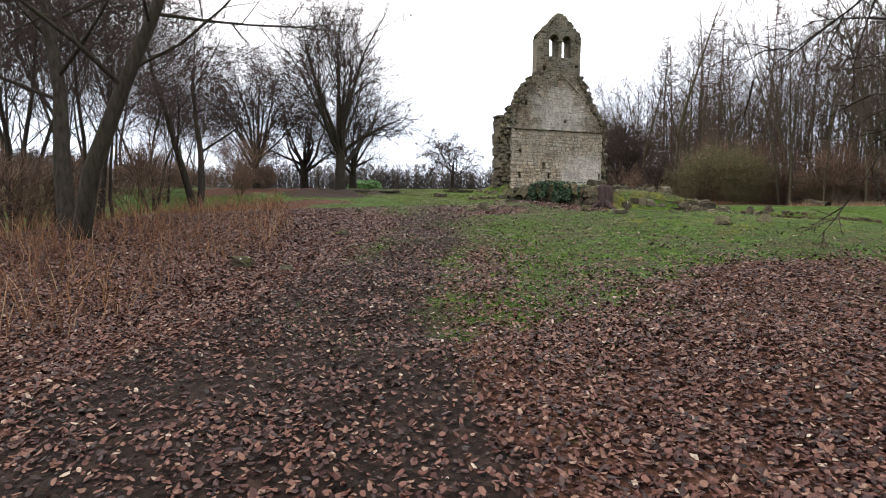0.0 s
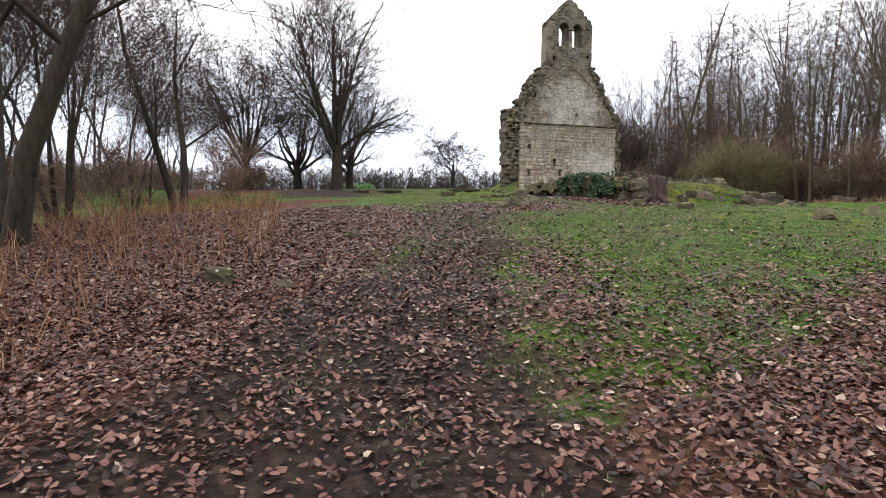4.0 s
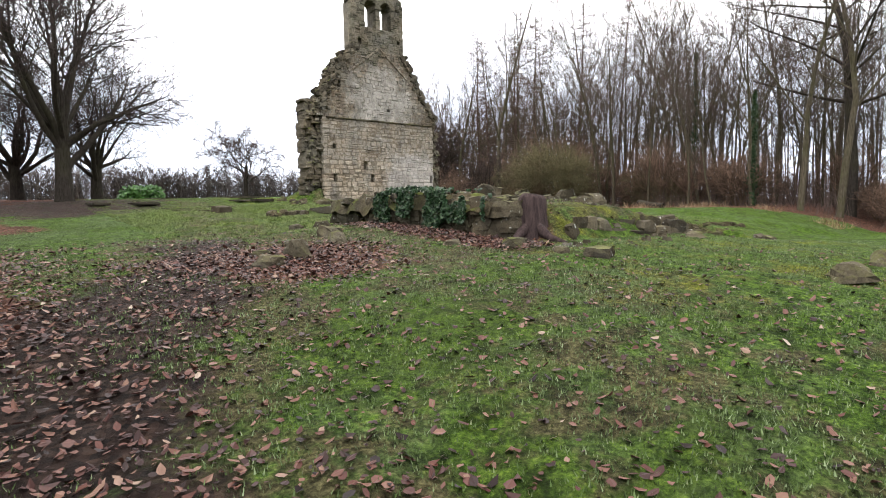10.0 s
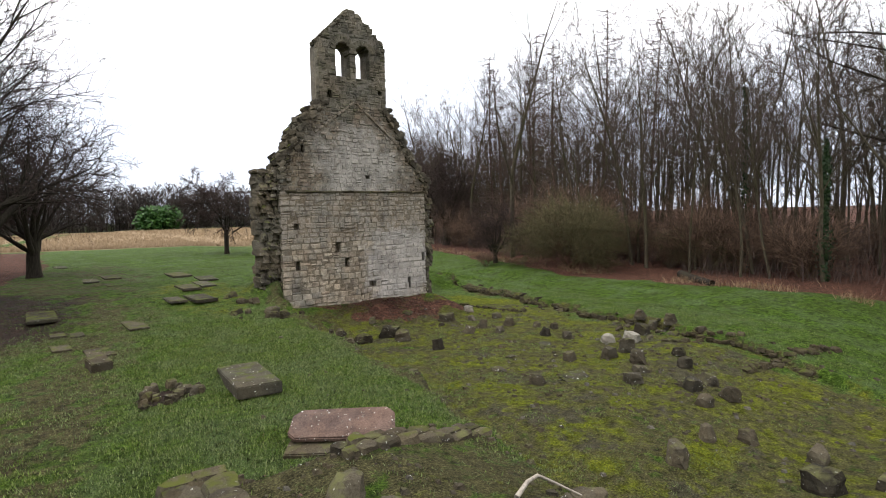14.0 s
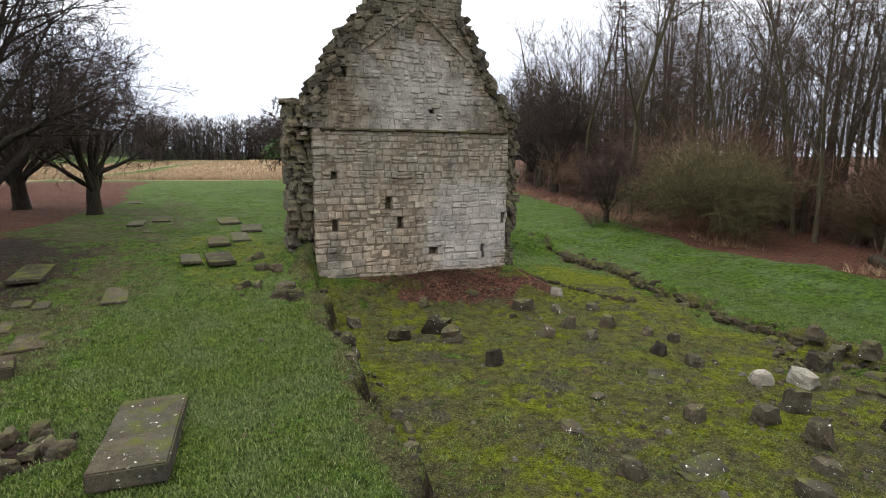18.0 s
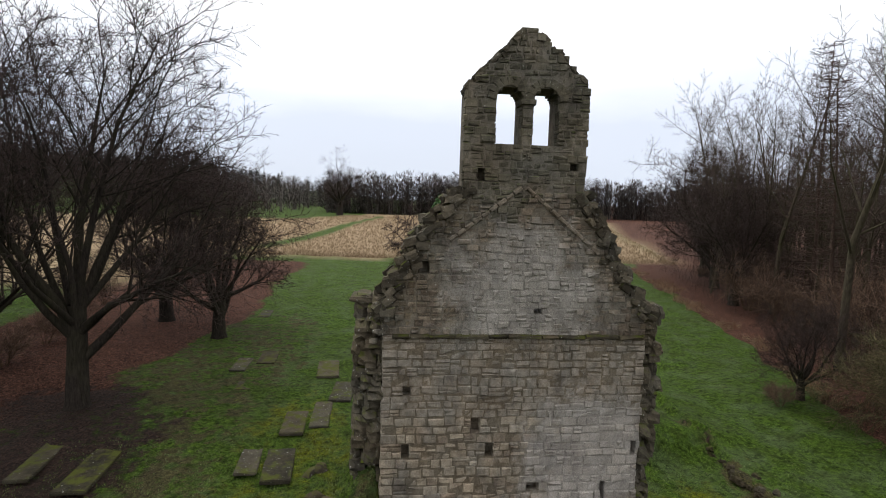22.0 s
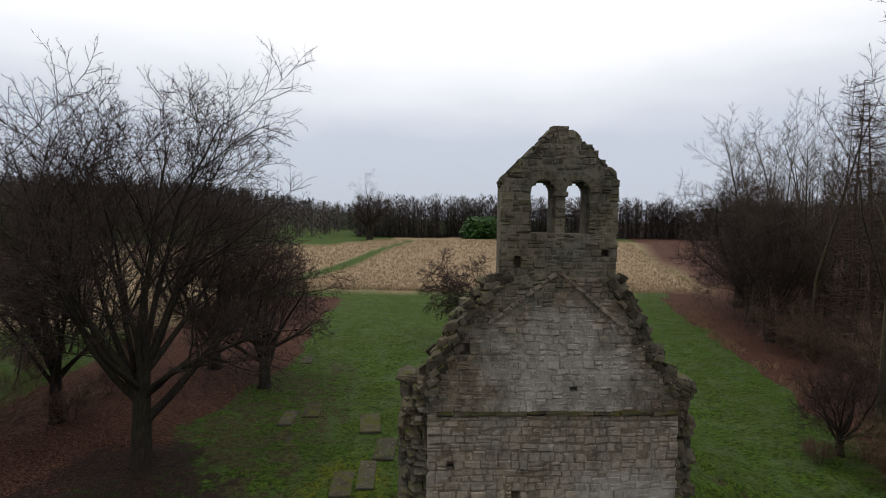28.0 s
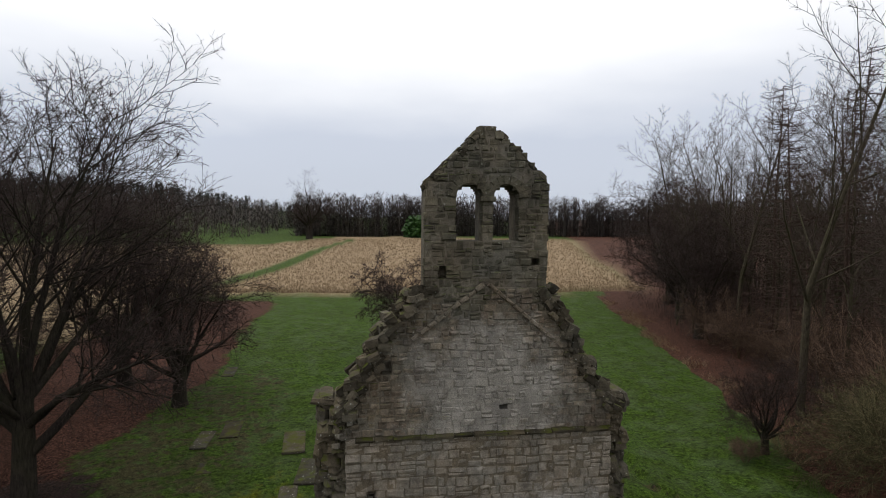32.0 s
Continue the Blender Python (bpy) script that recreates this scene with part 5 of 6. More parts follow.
NAVE_B = ((6.21, -8.04, 0.33), (6.23, -8.66, 0.4), (6.39, -7.5, 0.37), (-4.03, -13.85, 0.5), (-1.37, -13.4, 0.45), (-0.11, -13.23, 0.32), (0.47, -13.69, 0.3), (-0.4, -15.1, 0.4), (-1.7, -15.5, 0.33), (0.4, -15.7, 0.32), (-0.5, -16.6, 0.42), (-1.9, -17.0, 0.29), (-4.1, -15.3, 0.43), (-4.7, -15.2, 0.34), (-5.0, -14.8, 0.33), (-4.8, -15.7, 0.31), (-6.92, -14.63, 0.32), (-5.6, -14.6, 0.33), (-3.9, -16.2, 0.36), (-4.5, -16.7, 0.32), (-5.8, -15.4, 0.39), (-5.7, -15.9, 0.32), (-5.2, -16.4, 0.26), (-7.5, -15.11, 0.33), (-7.02, -13.26, 0.4), (0.8, -14.6, 0.34), (2.11, -12.53, 0.35), (1.28, -12.42, 0.34), (1.08, -10.92, 0.36), (3.07, -10.95, 0.31))
PALE = (0, 1, 21, 23)
for i, (x, y, w) in enumerate(NAVE_A + NAVE_B):
    rock(x, y, w * 1.06, M_PALE if i in PALE else M_BLOCK, "pale broken stone on the mossy nave floor" if i in PALE else "dark squared block standing on mossy ground")
for x, y, w in ((2.12, -7.27, 0.55), (-0.64, -8.32, 0.55), (0.29, -9.96, 0.8), (0.45, -7.6, 0.32)):
    rock(x, y, w, M_LEDGER, "thin flat flagstone in the moss", "flagstone", 0.7, 0.12, sink=0.3)
for x, y, w, h in ((-11.15, -16.25, 0.38, 0.75), (-11.6, -16.5, 0.36, 0.5), (-10.95, -15.75, 0.36, 0.6), (-11.4, -15.95, 0.26, 0.5), (-10.3, -15.5, 0.46, 0.5), (-14.7, -18.6, 0.34, 0.35), (-14.0, -15.8, 0.32, 0.5), (-7.9, -20.1, 0.5, 0.4), (-6.9, -20.1, 0.34, 0.6), (-9.0, -17.2, 0.38, 0.5), (-7.8, -17.1, 0.3, 0.9), (-10.05, -14.85, 0.62, 0.35), (-5.8, -17.7, 0.5, 0.3), (-15.75, -20.9, 0.24, 0.5), (-16.3, -20.4, 0.36, 0.5), (-4.24, -2.57, 0.55, 0.5), (-3.96, -2.86, 0.4, 0.6), (-5.01, -1.51, 0.4, 0.3), (-4.32, 1.13, 0.45, 0.5)):
    rock(x, y, w * 0.8, M_MOSSY, "moss-topped rock half sunk in the turf", "rock", 0.8, h, "rock", "mossy rocks", 0.3, 1.0)


# ---- ivy-grown foundation wall, stump and rubble ----
def build_low_wall():
    rng = random.Random(21)
    wall = thing("foundation_wall", 0, 0, 0, 0, "low mossy foundation wall of rough stones", "wall")
    runs = (((-8.15, -11.7), (-8.2, -16.4), 0.5, 0.34), ((-7.6, -16.85), (-5.4, -17.1), 0.28, 0.16), ((-6.7, -12.35), (-4.3, -12.0), 0.12, 0.2))
    for (ax, ay), (bx, by), high, thick in runs:
        L = math.hypot(bx - ax, by - ay)
        ux, uy = (bx - ax) / L, (by - ay) / L
        s = 0.0
        while s < L:
            w = rng.uniform(0.2, 0.48) if high > 0.4 else rng.uniform(0.16, 0.4)
            for lay in range(3 if high > 0.4 else (2 if high > 0.2 else 1)):
                for across in (-1, 1):
                    x, y = ax + ux * (s + w / 2) - uy * across * thick * 0.5, ay + uy * (s + w / 2) + ux * across * thick * 0.5
                    h = high / (3 if high > 0.4 else (2 if high > 0.2 else 1)) + 0.06
                    if lay and rng.random() < 0.10:
                        continue
                    v, f = crag(rng, w * 1.05, thick * 1.2, h * rng.uniform(0.85, 1.2), 0.45)
                    o = part("wall_stone", mesh_of("wall_stone", v, f, M_BLOCK if rng.random() < 0.45 else M_MOSSY), wall)
                    o.matrix_local = pose(x, y, (land(x - 0.5, y) if high > 0.4 else land(x, y - 0.45)) - 0.08 + lay * (h - 0.05), rng.uniform(-4, 4), rng.uniform(-4, 4), math.degrees(math.atan2(uy, ux)) + rng.uniform(-8, 8))
            s += w * 0.96
    # earth and moss on the wall head
    bm = bmesh.new()
    n_ = 60
    rows = []
    for i in range(n_ + 1):
        y = -11.8 - 4.6 * i / n_
        row = []
        for k in range(13):
            dx = -0.44 + 1.2 * k / 12
            edge_drop = 0.2 * (1 - sstep(-0.44, -0.3, dx)) + 0.24 * sstep(0.35, 0.76, dx)
            row.append(bm.verts.new((-8.17 + dx + 0.04 * nz(y, dx, 4), y, land(-8.6, y) + 0.47 - edge_drop + 0.1 * nz(y, dx, 2.1) + 0.09 * nz(y, dx, 5.0, 7) + 0.05 * nz(y, dx, 11.0, 3))))
        rows.append(row)
    for a, b in zip(rows, rows[1:]):
        for k in range(12):
            bm.faces.new((a[k], a[k + 1], b[k + 1], b[k]))
    me = bpy.data.meshes.new("wall_head")
    bm.to_mesh(me)
    bm.free()
    me.materials.append(M_EARTH)
    part("wall_head", me, wall, "earth and moss on the wall head")
    for i in range(46):
        x, y, w = -8.17 + rng.uniform(-0.38, 0.75), rng.uniform(-16.3, -11.9), rng.uniform(0.1, 0.34)
        v, f = crag(rng, w, w * rng.uniform(0.5, 0.9), w * rng.uniform(0.25, 0.5), 0.7)
        o = part("wall_stone", mesh_of("wall_stone", v, f, M_BLOCK if i % 3 else M_MOSSY), wall)
        o.matrix_local = pose(x, y, land(-8.6, y) + 0.42 - 0.16 * sstep(0.3, 0.8, x + 8.17), rng.uniform(-14, 14), rng.uniform(-14, 14), rng.uniform(0, 180))
    ivy = Pile()
    for i in range(5600):
        y = rng.uniform(-16.35, -13.6)
        top = rng.random() < 0.1
        z = land(-8.6, y) + (0.54 + rng.uniform(0, 0.08) if top else 0.56 * rng.random() ** 0.75)
        x = -8.2 + (rng.uniform(-0.45, -0.1) if top else -0.42 - rng.uniform(0, 0.12) * (0.6 + nz(y, z, 1.1, 2)))
        if nz(y, z, 2.2, 8) < -0.12 + 0.25 * (y > -13.9) + 0.2 * (z < land(-8.6, y) + 0.15):
            continue
        nrm = Vector((-0.8 + 0.5 * rng.gauss(0, 1), 0.5 * rng.gauss(0, 1), 0.35 + 0.4 * rng.gauss(0, 1))).normalized()
        a = nrm.orthogonal().normalized()
        a = Matrix.Rotation(rng.uniform(0, 6.28), 3, nrm) @ a
        b = nrm.cross(a)
        s = rng.uniform(0.014, 0.036)
        p = Vector((x, y, z))
        pts = [p - a * s, p - a * s * 0.3 + b * s * 0.9 - nrm * 0.006, p + a * s * 0.5 + b * s * 0.45, p + a * s * 1.2, p + a * s * 0.5 - b * s * 0.45, p - a * s * 0.3 - b * s * 0.9 - nrm * 0.006]
        k = len(ivy.v)
        ivy.v += [tuple(q) for q in pts]
        ivy.f += [(k, k + 1, k + 2, k + 3), (k, k + 3, k + 4, k + 5)]
    tagged(new("ivy", ivy.mesh("ivy", M_IVY)), "dark glossy ivy hanging over the low wall", "ivy", kind="stuff")
    # old stump at the wall's corner
    st = thing("tree_stump", -8.2, -16.75, land(-8.7, -16.75), 0, "weathered purple-brown tree stump with roots", "stump")
    st.scale = (0.82, 0.82, 0.92)
    body = Pile()
    tube(body, [Vector((0, 0, -0.1)), Vector((0, 0, 0.05)), Vector((0.01, 0, 0.34)), Vector((0.03, 0.01, 0.56)), Vector((0.04, 0.01, 0.62))], [0.4, 0.29, 0.23, 0.21, 0.16], 13)
    k = len(body.v) - 13
    body.f.append(tuple(range(k, k + 13)))
    body.v = [(x * (1 + 0.12 * math.sin(5 * math.atan2(y, x))), y * (1 + 0.12 * math.sin(5 * math.atan2(y, x))), z) for x, y, z in body.v]
    part("stump_body", body.mesh("stump_body", M_STUMP, True), st)
    for i in range(6):
        a = i * 1.05 + 0.3
        r_ = Pile()
        tube(r_, [Vector((math.cos(a) * 0.2, math.sin(a) * 0.2, 0.16)), Vector((math.cos(a) * 0.5, math.sin(a) * 0.5, 0.04)), Vector((math.cos(a + 0.3) * 0.85, math.sin(a + 0.3) * 0.85, -0.08))], [0.09, 0.06, 0.02], 6)
        part("root", r_.mesh("root", M_STUMP, True), st)


build_low_wall()
rng = random.Random(5)
for i in range(26):
    a, r = rng.uniform(0, 6.28), rng.uniform(0.15, 0.65)
    x, y = -7.8 + math.cos(a) * r, -7.5 + math.sin(a) * r * 0.75
    rock(x, y, rng.uniform(0.13, 0.3), M_BLOCK if i % 4 else M_EARTH, "broken stone in a small rubble ring", "rubble_stone", 0.8, 0.5, "stone", "rubble ring", 0.1)
# broken edge of the lost south wall, low in the turf
for i in range(26):
    y = 2.6 - 13.5 * rng.random()
    x = float(np.interp(y, (-18, -9, -5.4, 0, 3.6), (6.3, 6.1, 5.9, 7.5, 6.9))) + rng.uniform(-0.3, 0.2)
    rock(x, y, rng.uniform(0.12, 0.4), M_MOSSY if i % 3 else M_BLOCK, "low broken stone of a buried wall line", "foundation_stone", 0.7, 0.35, "stone", "buried wall line", 0.5)
for i in range(11):
    x, y = -3.3 + rng.uniform(-0.3, 0.4), -2.2 - 8.5 * rng.random() ** 1.3
    rock(x, y, rng.uniform(0.1, 0.26), M_BLOCK, "small stone at the turf step", "edge_stone", 0.8, 0.5, "stone", "turf step stones", 0.4)
for x, y, w in ((-4.92, -1.41, 0.42), (-4.61, -1.56, 0.3), (-4.04, -2.01, 0.55), (-3.9, -2.58, 0.42), (-4.31, 0.04, 0.5), (-4.02, -0.17, 0.45), (-4.59, 0.98, 0.4), (-0.46, -1.6, 0.5), (-2.5, -2.25, 0.6), (1.06, -1.42, 0.4), (-6.16, -14.69, 0.5), (-5.69, -14.72, 0.4), (-4.4, -16.0, 0.3), (-4.25, -15.85, 0.25), (-7.46, -13.42, 0.45), (-7.82, -14.28, 0.35), (-6.82, -13.81, 0.4), (-6.9, -15.4, 0.3), (-6.4, -16.2, 0.35), (-9.11, -12.6, 0.4), (-9.33, -12.0, 0.3), (-8.9, -17.8, 0.3), (-9.4, -16.6, 0.25), (-8.8, -18.2, 0.35)):
    rock(x, y, w * 0.85, M_MOSSY if w > 0.38 else M_BLOCK, "mossy stone fallen in the turf", "fallen_stone", 0.8, 0.5, "stone", "fallen stones", 0.3)


# ragged clods of earth and turf along the two steps and on two short ledges
def turf_clods():
    rng = random.Random(44)
    pile = Pile()

    def clod(x, y, w, lift):
        v, f = crag(rng, w, w * rng.uniform(0.5, 0.9), w * rng.uniform(0.35, 0.6), 0.7)
        pile.add(v, f, pose(x, y, lift, rng.uniform(-12, 12), rng.uniform(-12, 12), rng.uniform(60, 120)))

    for i in range(150):
        y = -12.3 + 11.6 * i / 150 + rng.uniform(-0.05, 0.05)
        if nz(y, 3.0, 0.9, 5) > 0.22:
            continue
        x = bank_edge(y) + rng.uniform(-0.02, 0.1)
        clod(x, y, rng.uniform(0.09, 0.22), land(x + 0.1, y) + rng.uniform(-0.02, 0.1))
    for i in range(190):
        y = -12.8 + 16.6 * i / 190 + rng.uniform(-0.05, 0.05)
        x = south_edge(y) + rng.uniform(-0.06, 0.08)
        if nz(y, 8.0, 0.8, 9) > 0.3:
            continue
        clod(x, y, rng.uniform(0.1, 0.28), land(x - 0.1, y) + rng.uniform(-0.02, 0.08))
    for ax, ay, bx, by, n_ in ((4.1, 0.6, 5.4, -3.2, 34), (4.9, -9.4, 6.0, -10.4, 18), (4.2, -11.9, 7.6, -12.6, 40)):
        for i in range(n_):
            t = i / n_
            x, y = ax + (bx - ax) * t + rng.gauss(0, 0.06), ay + (by - ay) * t + rng.gauss(0, 0.06)
            clod(x, y, rng.uniform(0.12, 0.3), land(x, y) - 0.03)
    tagged(new("turf_clods", pile.mesh("turf_clods", M_EARTH)), "ragged clods of earth and moss along the broken turf edge", "earth", kind="stuff")


turf_clods()
rng = random.Random(46)
for cx, cy, sp, n_ in ((-4.4, -14.6, 0.45, 16), (-3.3, -15.3, 0.5, 20), (-4.9, -16.1, 0.4, 12), (-5.6, -15.2, 0.5, 12), (5.2, -7.9, 0.45, 16), (6.0, -8.3, 0.3, 8), (-3.3, -5.4, 0.25, 7)):
    for i in range(n_):
        k = rng.random()
        rock(cx + rng.gauss(0, sp), cy + rng.gauss(0, sp), rng.uniform(0.07, 0.24), M_PALE if k < 0.14 else (M_MOSSY if k < 0.45 else M_BLOCK), "pale broken rubble stone among moss" if k < 0.14 else "dark broken rubble stone among moss", "rubble_stone", 0.8, 0.5, "stone", "nave rubble", 0.15, 0.9)


def fallen_limb(name, pts, r, label, mat=None):
    t = thing(name, pts[0][0], pts[0][1], land(pts[0][0], pts[0][1]), 0, label, "log")
    p_ = Pile()
    o = Vector((pts[0][0], pts[0][1], land(pts[0][0], pts[0][1])))
    tube(p_, [Vector((x, y, land(x, y) + z)) - o for x, y, z in pts], [r * (1 - 0.15 * i) for i in range(len(pts))], 8)
    part("stem", p_.mesh("stem", mat or M_BARK, True), t)


fallen_limb("fallen_log", ((14.2, -4.3, 0.25), (13.7, -5.2, 0.15), (13.0, -6.4, 0.1)), 0.2, "dark fallen log at the wood's edge")
fallen_limb("bleached_branch", ((-5.65, -14.25, 0.06), (-5.35, -14.1, 0.16), (-5.1, -14.0, 0.2), (-4.85, -13.95, 0.14), (-4.55, -14.15, 0.05)), 0.028, "bleached dead branch among stones", M_BLEACHED)


# ---- fallen leaves, grass and dead stalks ----
def scatter_leaves():
    rng = random.Random(33)
    verts, faces = [], []

    def leaf(x, y, lift=0.0):
        z = rough_land(x, y) + 0.01 + lift * rng.random()
        s = rng.uniform(0.009, 0.0265)
        a = rng.uniform(0, 6.283)
        tx, ty = rng.gauss(0, 0.32), rng.gauss(0, 0.32)
        fold, curl = rng.uniform(-0.3, 0.4), rng.uniform(-0.1, 0.6)
        ca, sa = math.cos(a), math.sin(a)
        w, v = rng.uniform(0.5, 0.8), rng.uniform(0.35, 0.75)
        k = len(verts)
        for lx, ly, lz in ((-1, 0, curl * 0.4), (-0.45, w, fold), (0.45, v, fold), (1.1, 0.1, curl), (0.5, -w, fold * 0.7), (-0.5, -v, fold * 0.7)):
            px, py = (lx * ca - ly * sa) * s, (lx * sa + ly * ca) * s
            verts.append((x + px, y + py, z + lz * s + px * tx + py * ty))
        faces.extend(((k, k + 3, k + 2, k + 1), (k, k + 5, k + 4, k + 3)))

    made = 0
    while made < 295000:
        x, y = rng.uniform(-23, -6), rng.uniform(-33, -11)
        near = math.exp(-((x + 14.5 + 0.28 * (y + 24)) / 6.0) ** 2)
        if rng.random() > near:
            continue
        mud, lf, mo, wo, st = cover(x, y)
        clump = 0.5 + 0.9 * nz(x, y, 1.3, 9)
        dens = max(0.06 + 0.1 * max(0, clump), lf * (0.75 + 0.5 * clump) * (1 - 0.86 * mud), mud * (0.18 + 0.34 * clump)) * (1 if y < -17 else 0.8)
        if rng.random() < dens:
            leaf(x, y, 0.02 * lf)
            made += 1
    for i in range(6500):
        x, y = rng.gauss(0.6, 1.4), -0.1 - abs(rng.gauss(0, 0.8))
        if nz(x, y, 1.2, 4) < -0.1 + 0.15 * abs(x - 0.6):
            continue
        leaf(x, y, 0.03)
    for i in range(2600):
        leaf(-8.7 - abs(rng.gauss(0, 0.25)), rng.uniform(-17.6, -13.2), 0.05)
    for i in range(2200):
        leaf(-11.35 + rng.gauss(0, 0.6), -16.15 + rng.gauss(0, 0.5), 0.03)
    tagged(new("fallen_leaves", mesh_of("fallen_leaves", verts, faces, M_LITTER)), "brown and russet fallen leaves over mud and turf", "leaves", kind="stuff")


def scatter_grass():
    rng = random.Random(34)
    verts, faces = [], []
    made = 0
    while made < 240000:
        x, y = rng.uniform(-16, 0), rng.uniform(-25, -2)
        d = math.hypot(x + 12, y + 18)
        if rng.random() > math.exp(-(d / 9.0) ** 2):
            continue
        mud, lf, mo, wo, st = cover(x, y)
        if (-8.3 < x < -4.8 and -17 < y < -11.9 and rng.random() < 0.85) or rng.random() < max(mud * 1.2, lf * 1.5, wo * 0.55, mo * 0.7) - 0.1 + 0.9 * nz(x, y, 1.3, 2) + 0.4 * nz(x, y, 4.0, 2):
            continue
        z = rough_land(x, y)
        for b in range(3):
            a = rng.uniform(0, 6.283)
            h, lean = rng.uniform(0.008, 0.024), rng.uniform(0.2, 1.0)
            w = rng.uniform(0.0025, 0.005)
            px, py = x + rng.gauss(0, 0.015), y + rng.gauss(0, 0.015)
            k = len(verts)
            verts += [(px - math.sin(a) * w, py + math.cos(a) * w, z - 0.004), (px + math.sin(a) * w, py - math.cos(a) * w, z - 0.004), (px + math.cos(a) * h * lean, py + math.sin(a) * h * lean, z + h)]
            faces.append((k, k + 1, k + 2))
            made += 1
    tagged(new("grass_blades", mesh_of("grass_blades", verts, faces, M_GRASS)), "short uneven green turf on the slope", "grass", kind="stuff")
    verts, faces = [], []
    while made < 460000:
        x, y = rng.uniform(-11.5, 9), rng.uniform(-14, 3)
        if rng.random() > math.exp(-((x + 4) / 9) ** 2 - ((y + 7) / 7) ** 2):
            continue
        mud, lf, mo, wo, st = cover(x, y)
        if (-8.3 < x < -4.8 and -17 < y < -11.9 and rng.random() < 0.85) or rng.random() < max(mud * 1.2, lf * 0.85, wo * 1.12, mo * 1.35) - 0.1 + 0.5 * nz(x, y, 1.4, 2):
            continue
        z = rough_land(x, y)
        for b in range(4):
            a = rng.uniform(0, 6.283)
            h, lean = rng.uniform(0.015, 0.05), rng.uniform(0.2, 1.2)
            w = rng.uniform(0.004, 0.009)
            px, py = x + rng.gauss(0, 0.025), y + rng.gauss(0, 0.025)
            k = len(verts)
            verts += [(px - math.sin(a) * w, py + math.cos(a) * w, z - 0.004), (px + math.sin(a) * w, py - math.cos(a) * w, z - 0.004), (px + math.cos(a) * h * lean, py + math.sin(a) * h * lean, z + h)]
            faces.append((k, k + 1, k + 2))
            made += 1
    tagged(new("bank_turf", mesh_of("bank_turf", verts, faces, M_TURF)), "yellow-green turf on the bank beside the nave", "grass", kind="stuff")


def scatter_stalks():
    rng = random.Random(35)
    p_ = Pile()
    made = 0
    while made < 3800:
        x, y = rng.uniform(-22.5, -15.5), rng.uniform(-27, -7)
        side = (x + 16.6) * 0.9 - (y + 24) * 0.36
        if side > -1.3 + 0.8 * nz(x, y, 0.6, 4) or rng.random() > 0.55 + nz(x, y, 0.9, 6):
            continue
        h = rng.uniform(0.15, 0.6)
        b = Vector((x, y, rough_land(x, y) - 0.02))
        lean = Vector((rng.gauss(0, 0.22), rng.gauss(0, 0.22), 1))
        tube(p_, [b, b + lean * h * 0.6, b + lean * h + Vector((rng.gauss(0, 0.1), rng.gauss(0, 0.1), -0.04))], [0.005, 0.004, 0.002], 3)
        made += 1
    tagged(new("dead_stalks", p_.mesh("dead_stalks", M_STALK)), "dry brown stalks standing on the leafy bank", "dead plants", kind="stuff")


def scatter_straw():
    rng = random.Random(36)
    verts, faces = [], []
    for i in range(26000):
        y = 47 + 150 * rng.random() ** 2.2
        x = rng.uniform(-40, 70) * (0.5 + 0.5 * y / 120)
        if cover(x, y)[4] < 0.5:
            continue
        z, s = land(x, y), 1 + (y - 47) / 90
        for b in range(3):
            a, h = rng.uniform(0, 6.283), rng.uniform(0.2, 0.45) * (0.7 + 0.3 * s)
            w = 0.028 * s
            k = len(verts)
            px, py = x + rng.gauss(0, 0.15 * s), y + rng.gauss(0, 0.15 * s)
            verts += [(px - math.sin(a) * w, py + math.cos(a) * w, z), (px + math.sin(a) * w, py - math.cos(a) * w, z), (px + rng.gauss(0, 0.15), py + rng.gauss(0, 0.15), z + h)]
            faces.append((k, k + 1, k + 2))
    tagged(new("dry_field_grass", mesh_of("dry_field_grass", verts, faces, M_STRAW)), "pale dry grass of the wide field", "grass", kind="stuff")


scatter_leaves()
scatter_grass()
scatter_stalks()
scatter_straw()


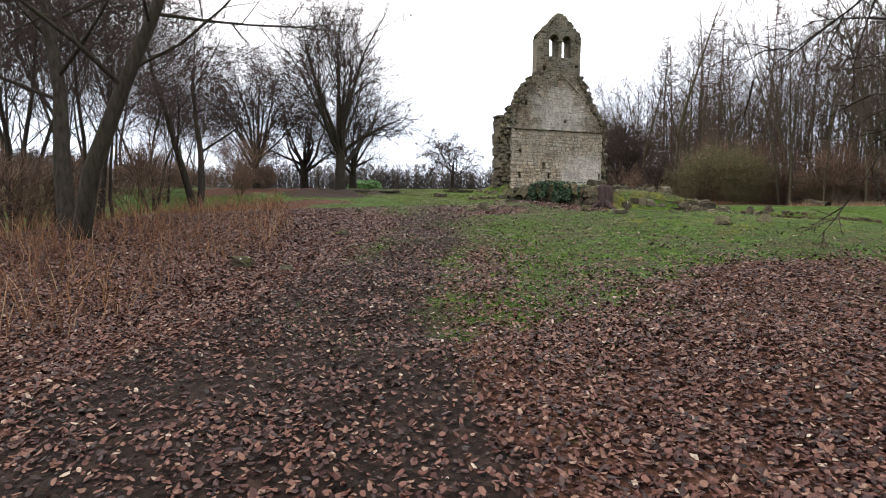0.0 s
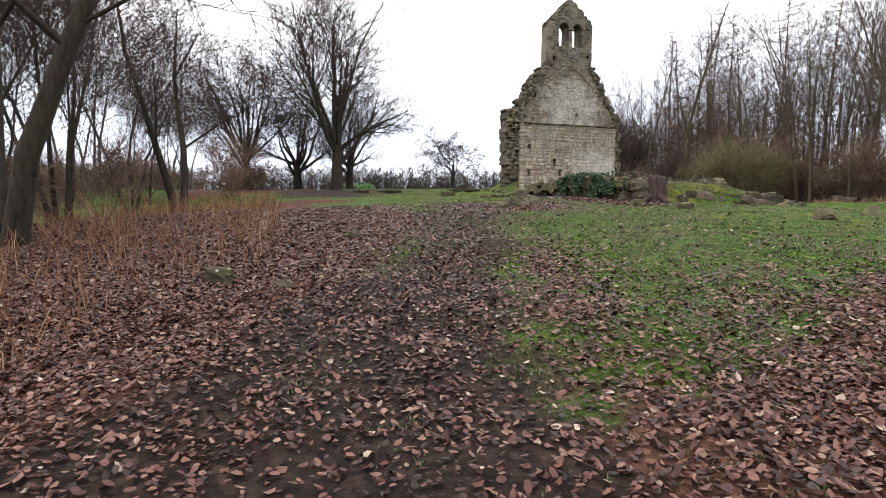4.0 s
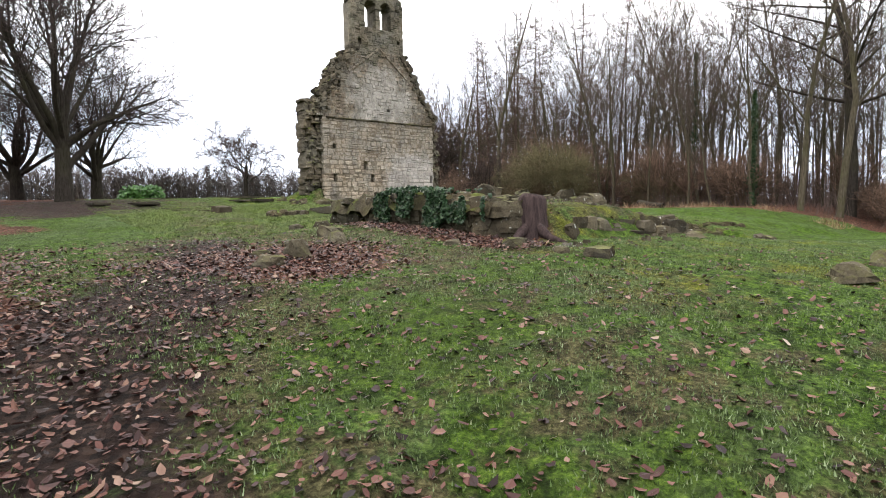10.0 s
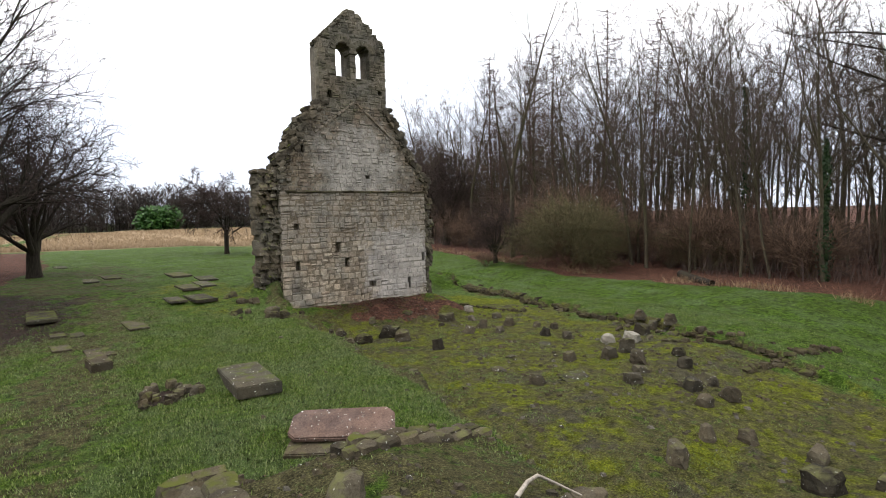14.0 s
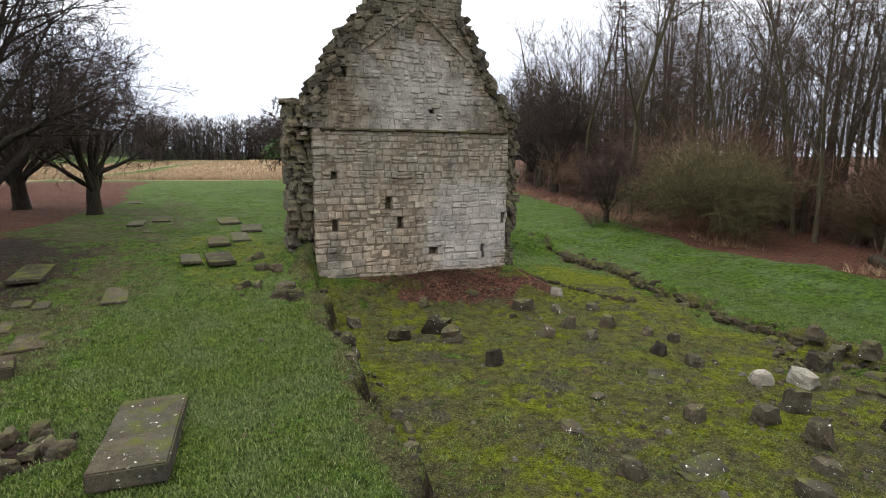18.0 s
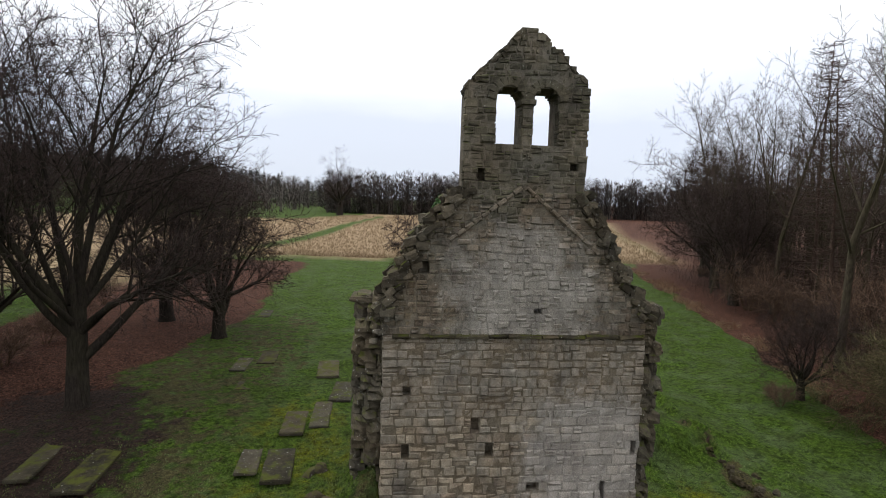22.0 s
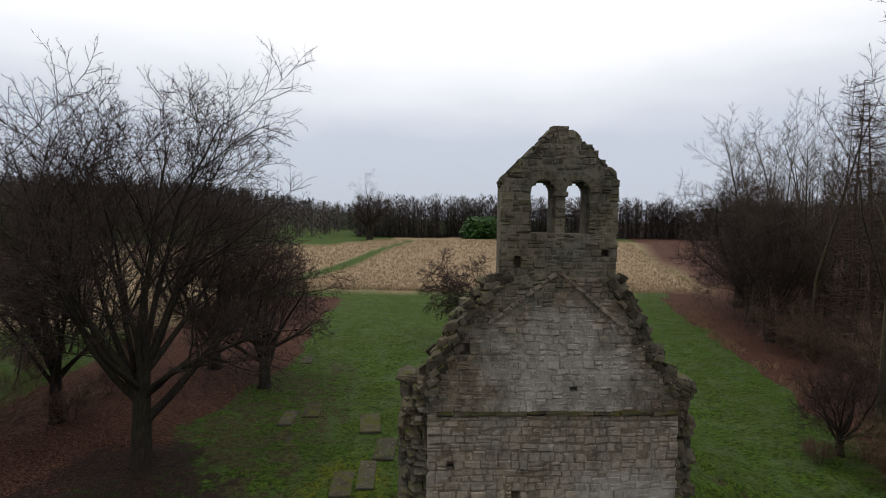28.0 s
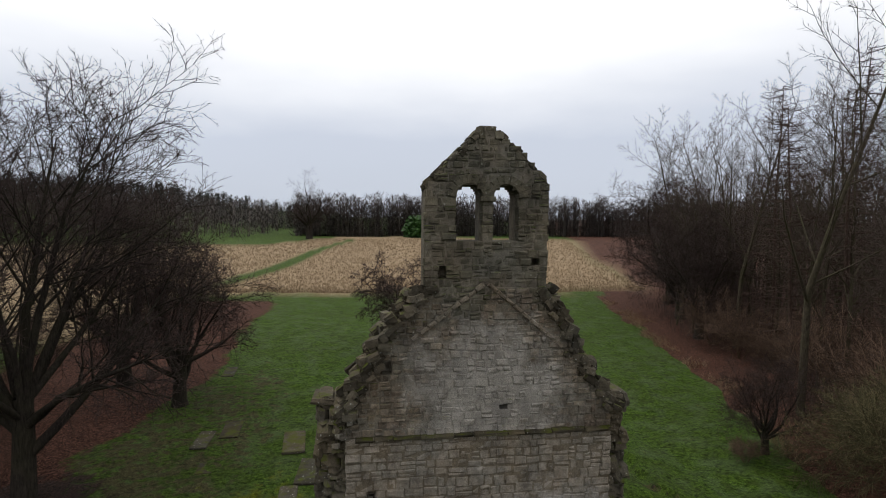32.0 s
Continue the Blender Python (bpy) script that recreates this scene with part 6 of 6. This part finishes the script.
def scatter_fringe():
    """Tall dry grass and dead bracken along the edge of the wood."""
    rng = random.Random(37)
    straw, brown = Pile(), Pile()
    for i in range(15000):
        y = rng.uniform(-14, 44)
        e_ = float(np.interp(y, (-40, -10, -3, 4, 8, 16, 20, 39, 60), (14, 13, 12.3, 12.2, 13.5, 16.2, 16.6, 21.3, 30)))
        off = abs(rng.gauss(0, 1.0))
        x = e_ + 0.1 + off + 0.6 * nz(e_, y, 0.5, 3)
        if nz(x, y, 0.5, 12) < -0.15 + 0.2 * off:
            continue
        z = rough_land(x, y) - 0.02
        pile = straw if rng.random() < 0.62 - 0.2 * off else brown
        h, a = rng.uniform(0.12, 0.42), rng.uniform(0, 6.283)
        d = Vector((rng.gauss(0, 0.5), rng.gauss(0, 0.5), 1)) * h
        w = 0.008
        k = len(pile.v)
        pile.v += [(x - math.sin(a) * w, y + math.cos(a) * w, z), (x + math.sin(a) * w, y - math.cos(a) * w, z), (x + d.x, y + d.y, z + d.z)]
        pile.f.append((k, k + 1, k + 2))
    tagged(new("fringe_grass", straw.mesh("fringe_grass", M_STRAW)), "pale dry grass along the wood's edge", "grass", kind="stuff")
    tagged(new("fringe_bracken", brown.mesh("fringe_bracken", M_STALK)), "brown dead bracken along the wood's edge", "dead plants", kind="stuff")


scatter_fringe()


def scatter_pebbles():
    """Small chips of stone and mortar among the moss of the nave and on the platform."""
    rng = random.Random(38)
    dark, pale = Pile(), Pile()
    for i in range(2600):
        if i % 3:
            x, y = rng.gauss(1.0, 3.0), rng.uniform(-15, -1.2)
        else:
            x, y = rng.uniform(-8.9, -4.0), rng.uniform(-17.8, -11.5)
        if not -9 < x < 6.5 or nz(x, y, 0.8, 15) < -0.15:
            continue
        s = 0.015 + 0.05 * rng.random() ** 3
        pile = pale if rng.random() < 0.16 else dark
        z = rough_land(x, y) - 0.2 * s
        k = len(pile.v)
        for a, b, c in ((-1, -0.8, 0), (0.9, -1, 0), (1, 0.7, 0), (-0.8, 1, 0), (-0.5, -0.5, 0.9), (0.6, -0.4, 1.0), (0.5, 0.6, 0.8), (-0.6, 0.4, 1.1)):
            q = 1 + rng.uniform(-0.3, 0.3)
            pile.v.append((x + (a * q + 0.2 * b) * s, y + (b * q - 0.2 * a) * s, z + c * s))
        pile.f += [(k, k + 1, k + 5, k + 4), (k + 1, k + 2, k + 6, k + 5), (k + 2, k + 3, k + 7, k + 6), (k + 3, k, k + 4, k + 7), (k + 4, k + 5, k + 6, k + 7)]
    tagged(new("stone_chips", dark.mesh("stone_chips", M_BLOCK)), "dark chips of stone among the moss", "stones", kind="stuff")
    tagged(new("pale_chips", pale.mesh("pale_chips", M_PALE)), "pale chips of stone and mortar in the turf", "stones", kind="stuff")


scatter_pebbles()

# ---- facing stones of the gable, one by one ----
for v, f, m in facing_stones:
    ob = part("ashlar_stone", mesh_of("ashlar_stone", v, f, M_WALL), gable)
    ob.matrix_local = m
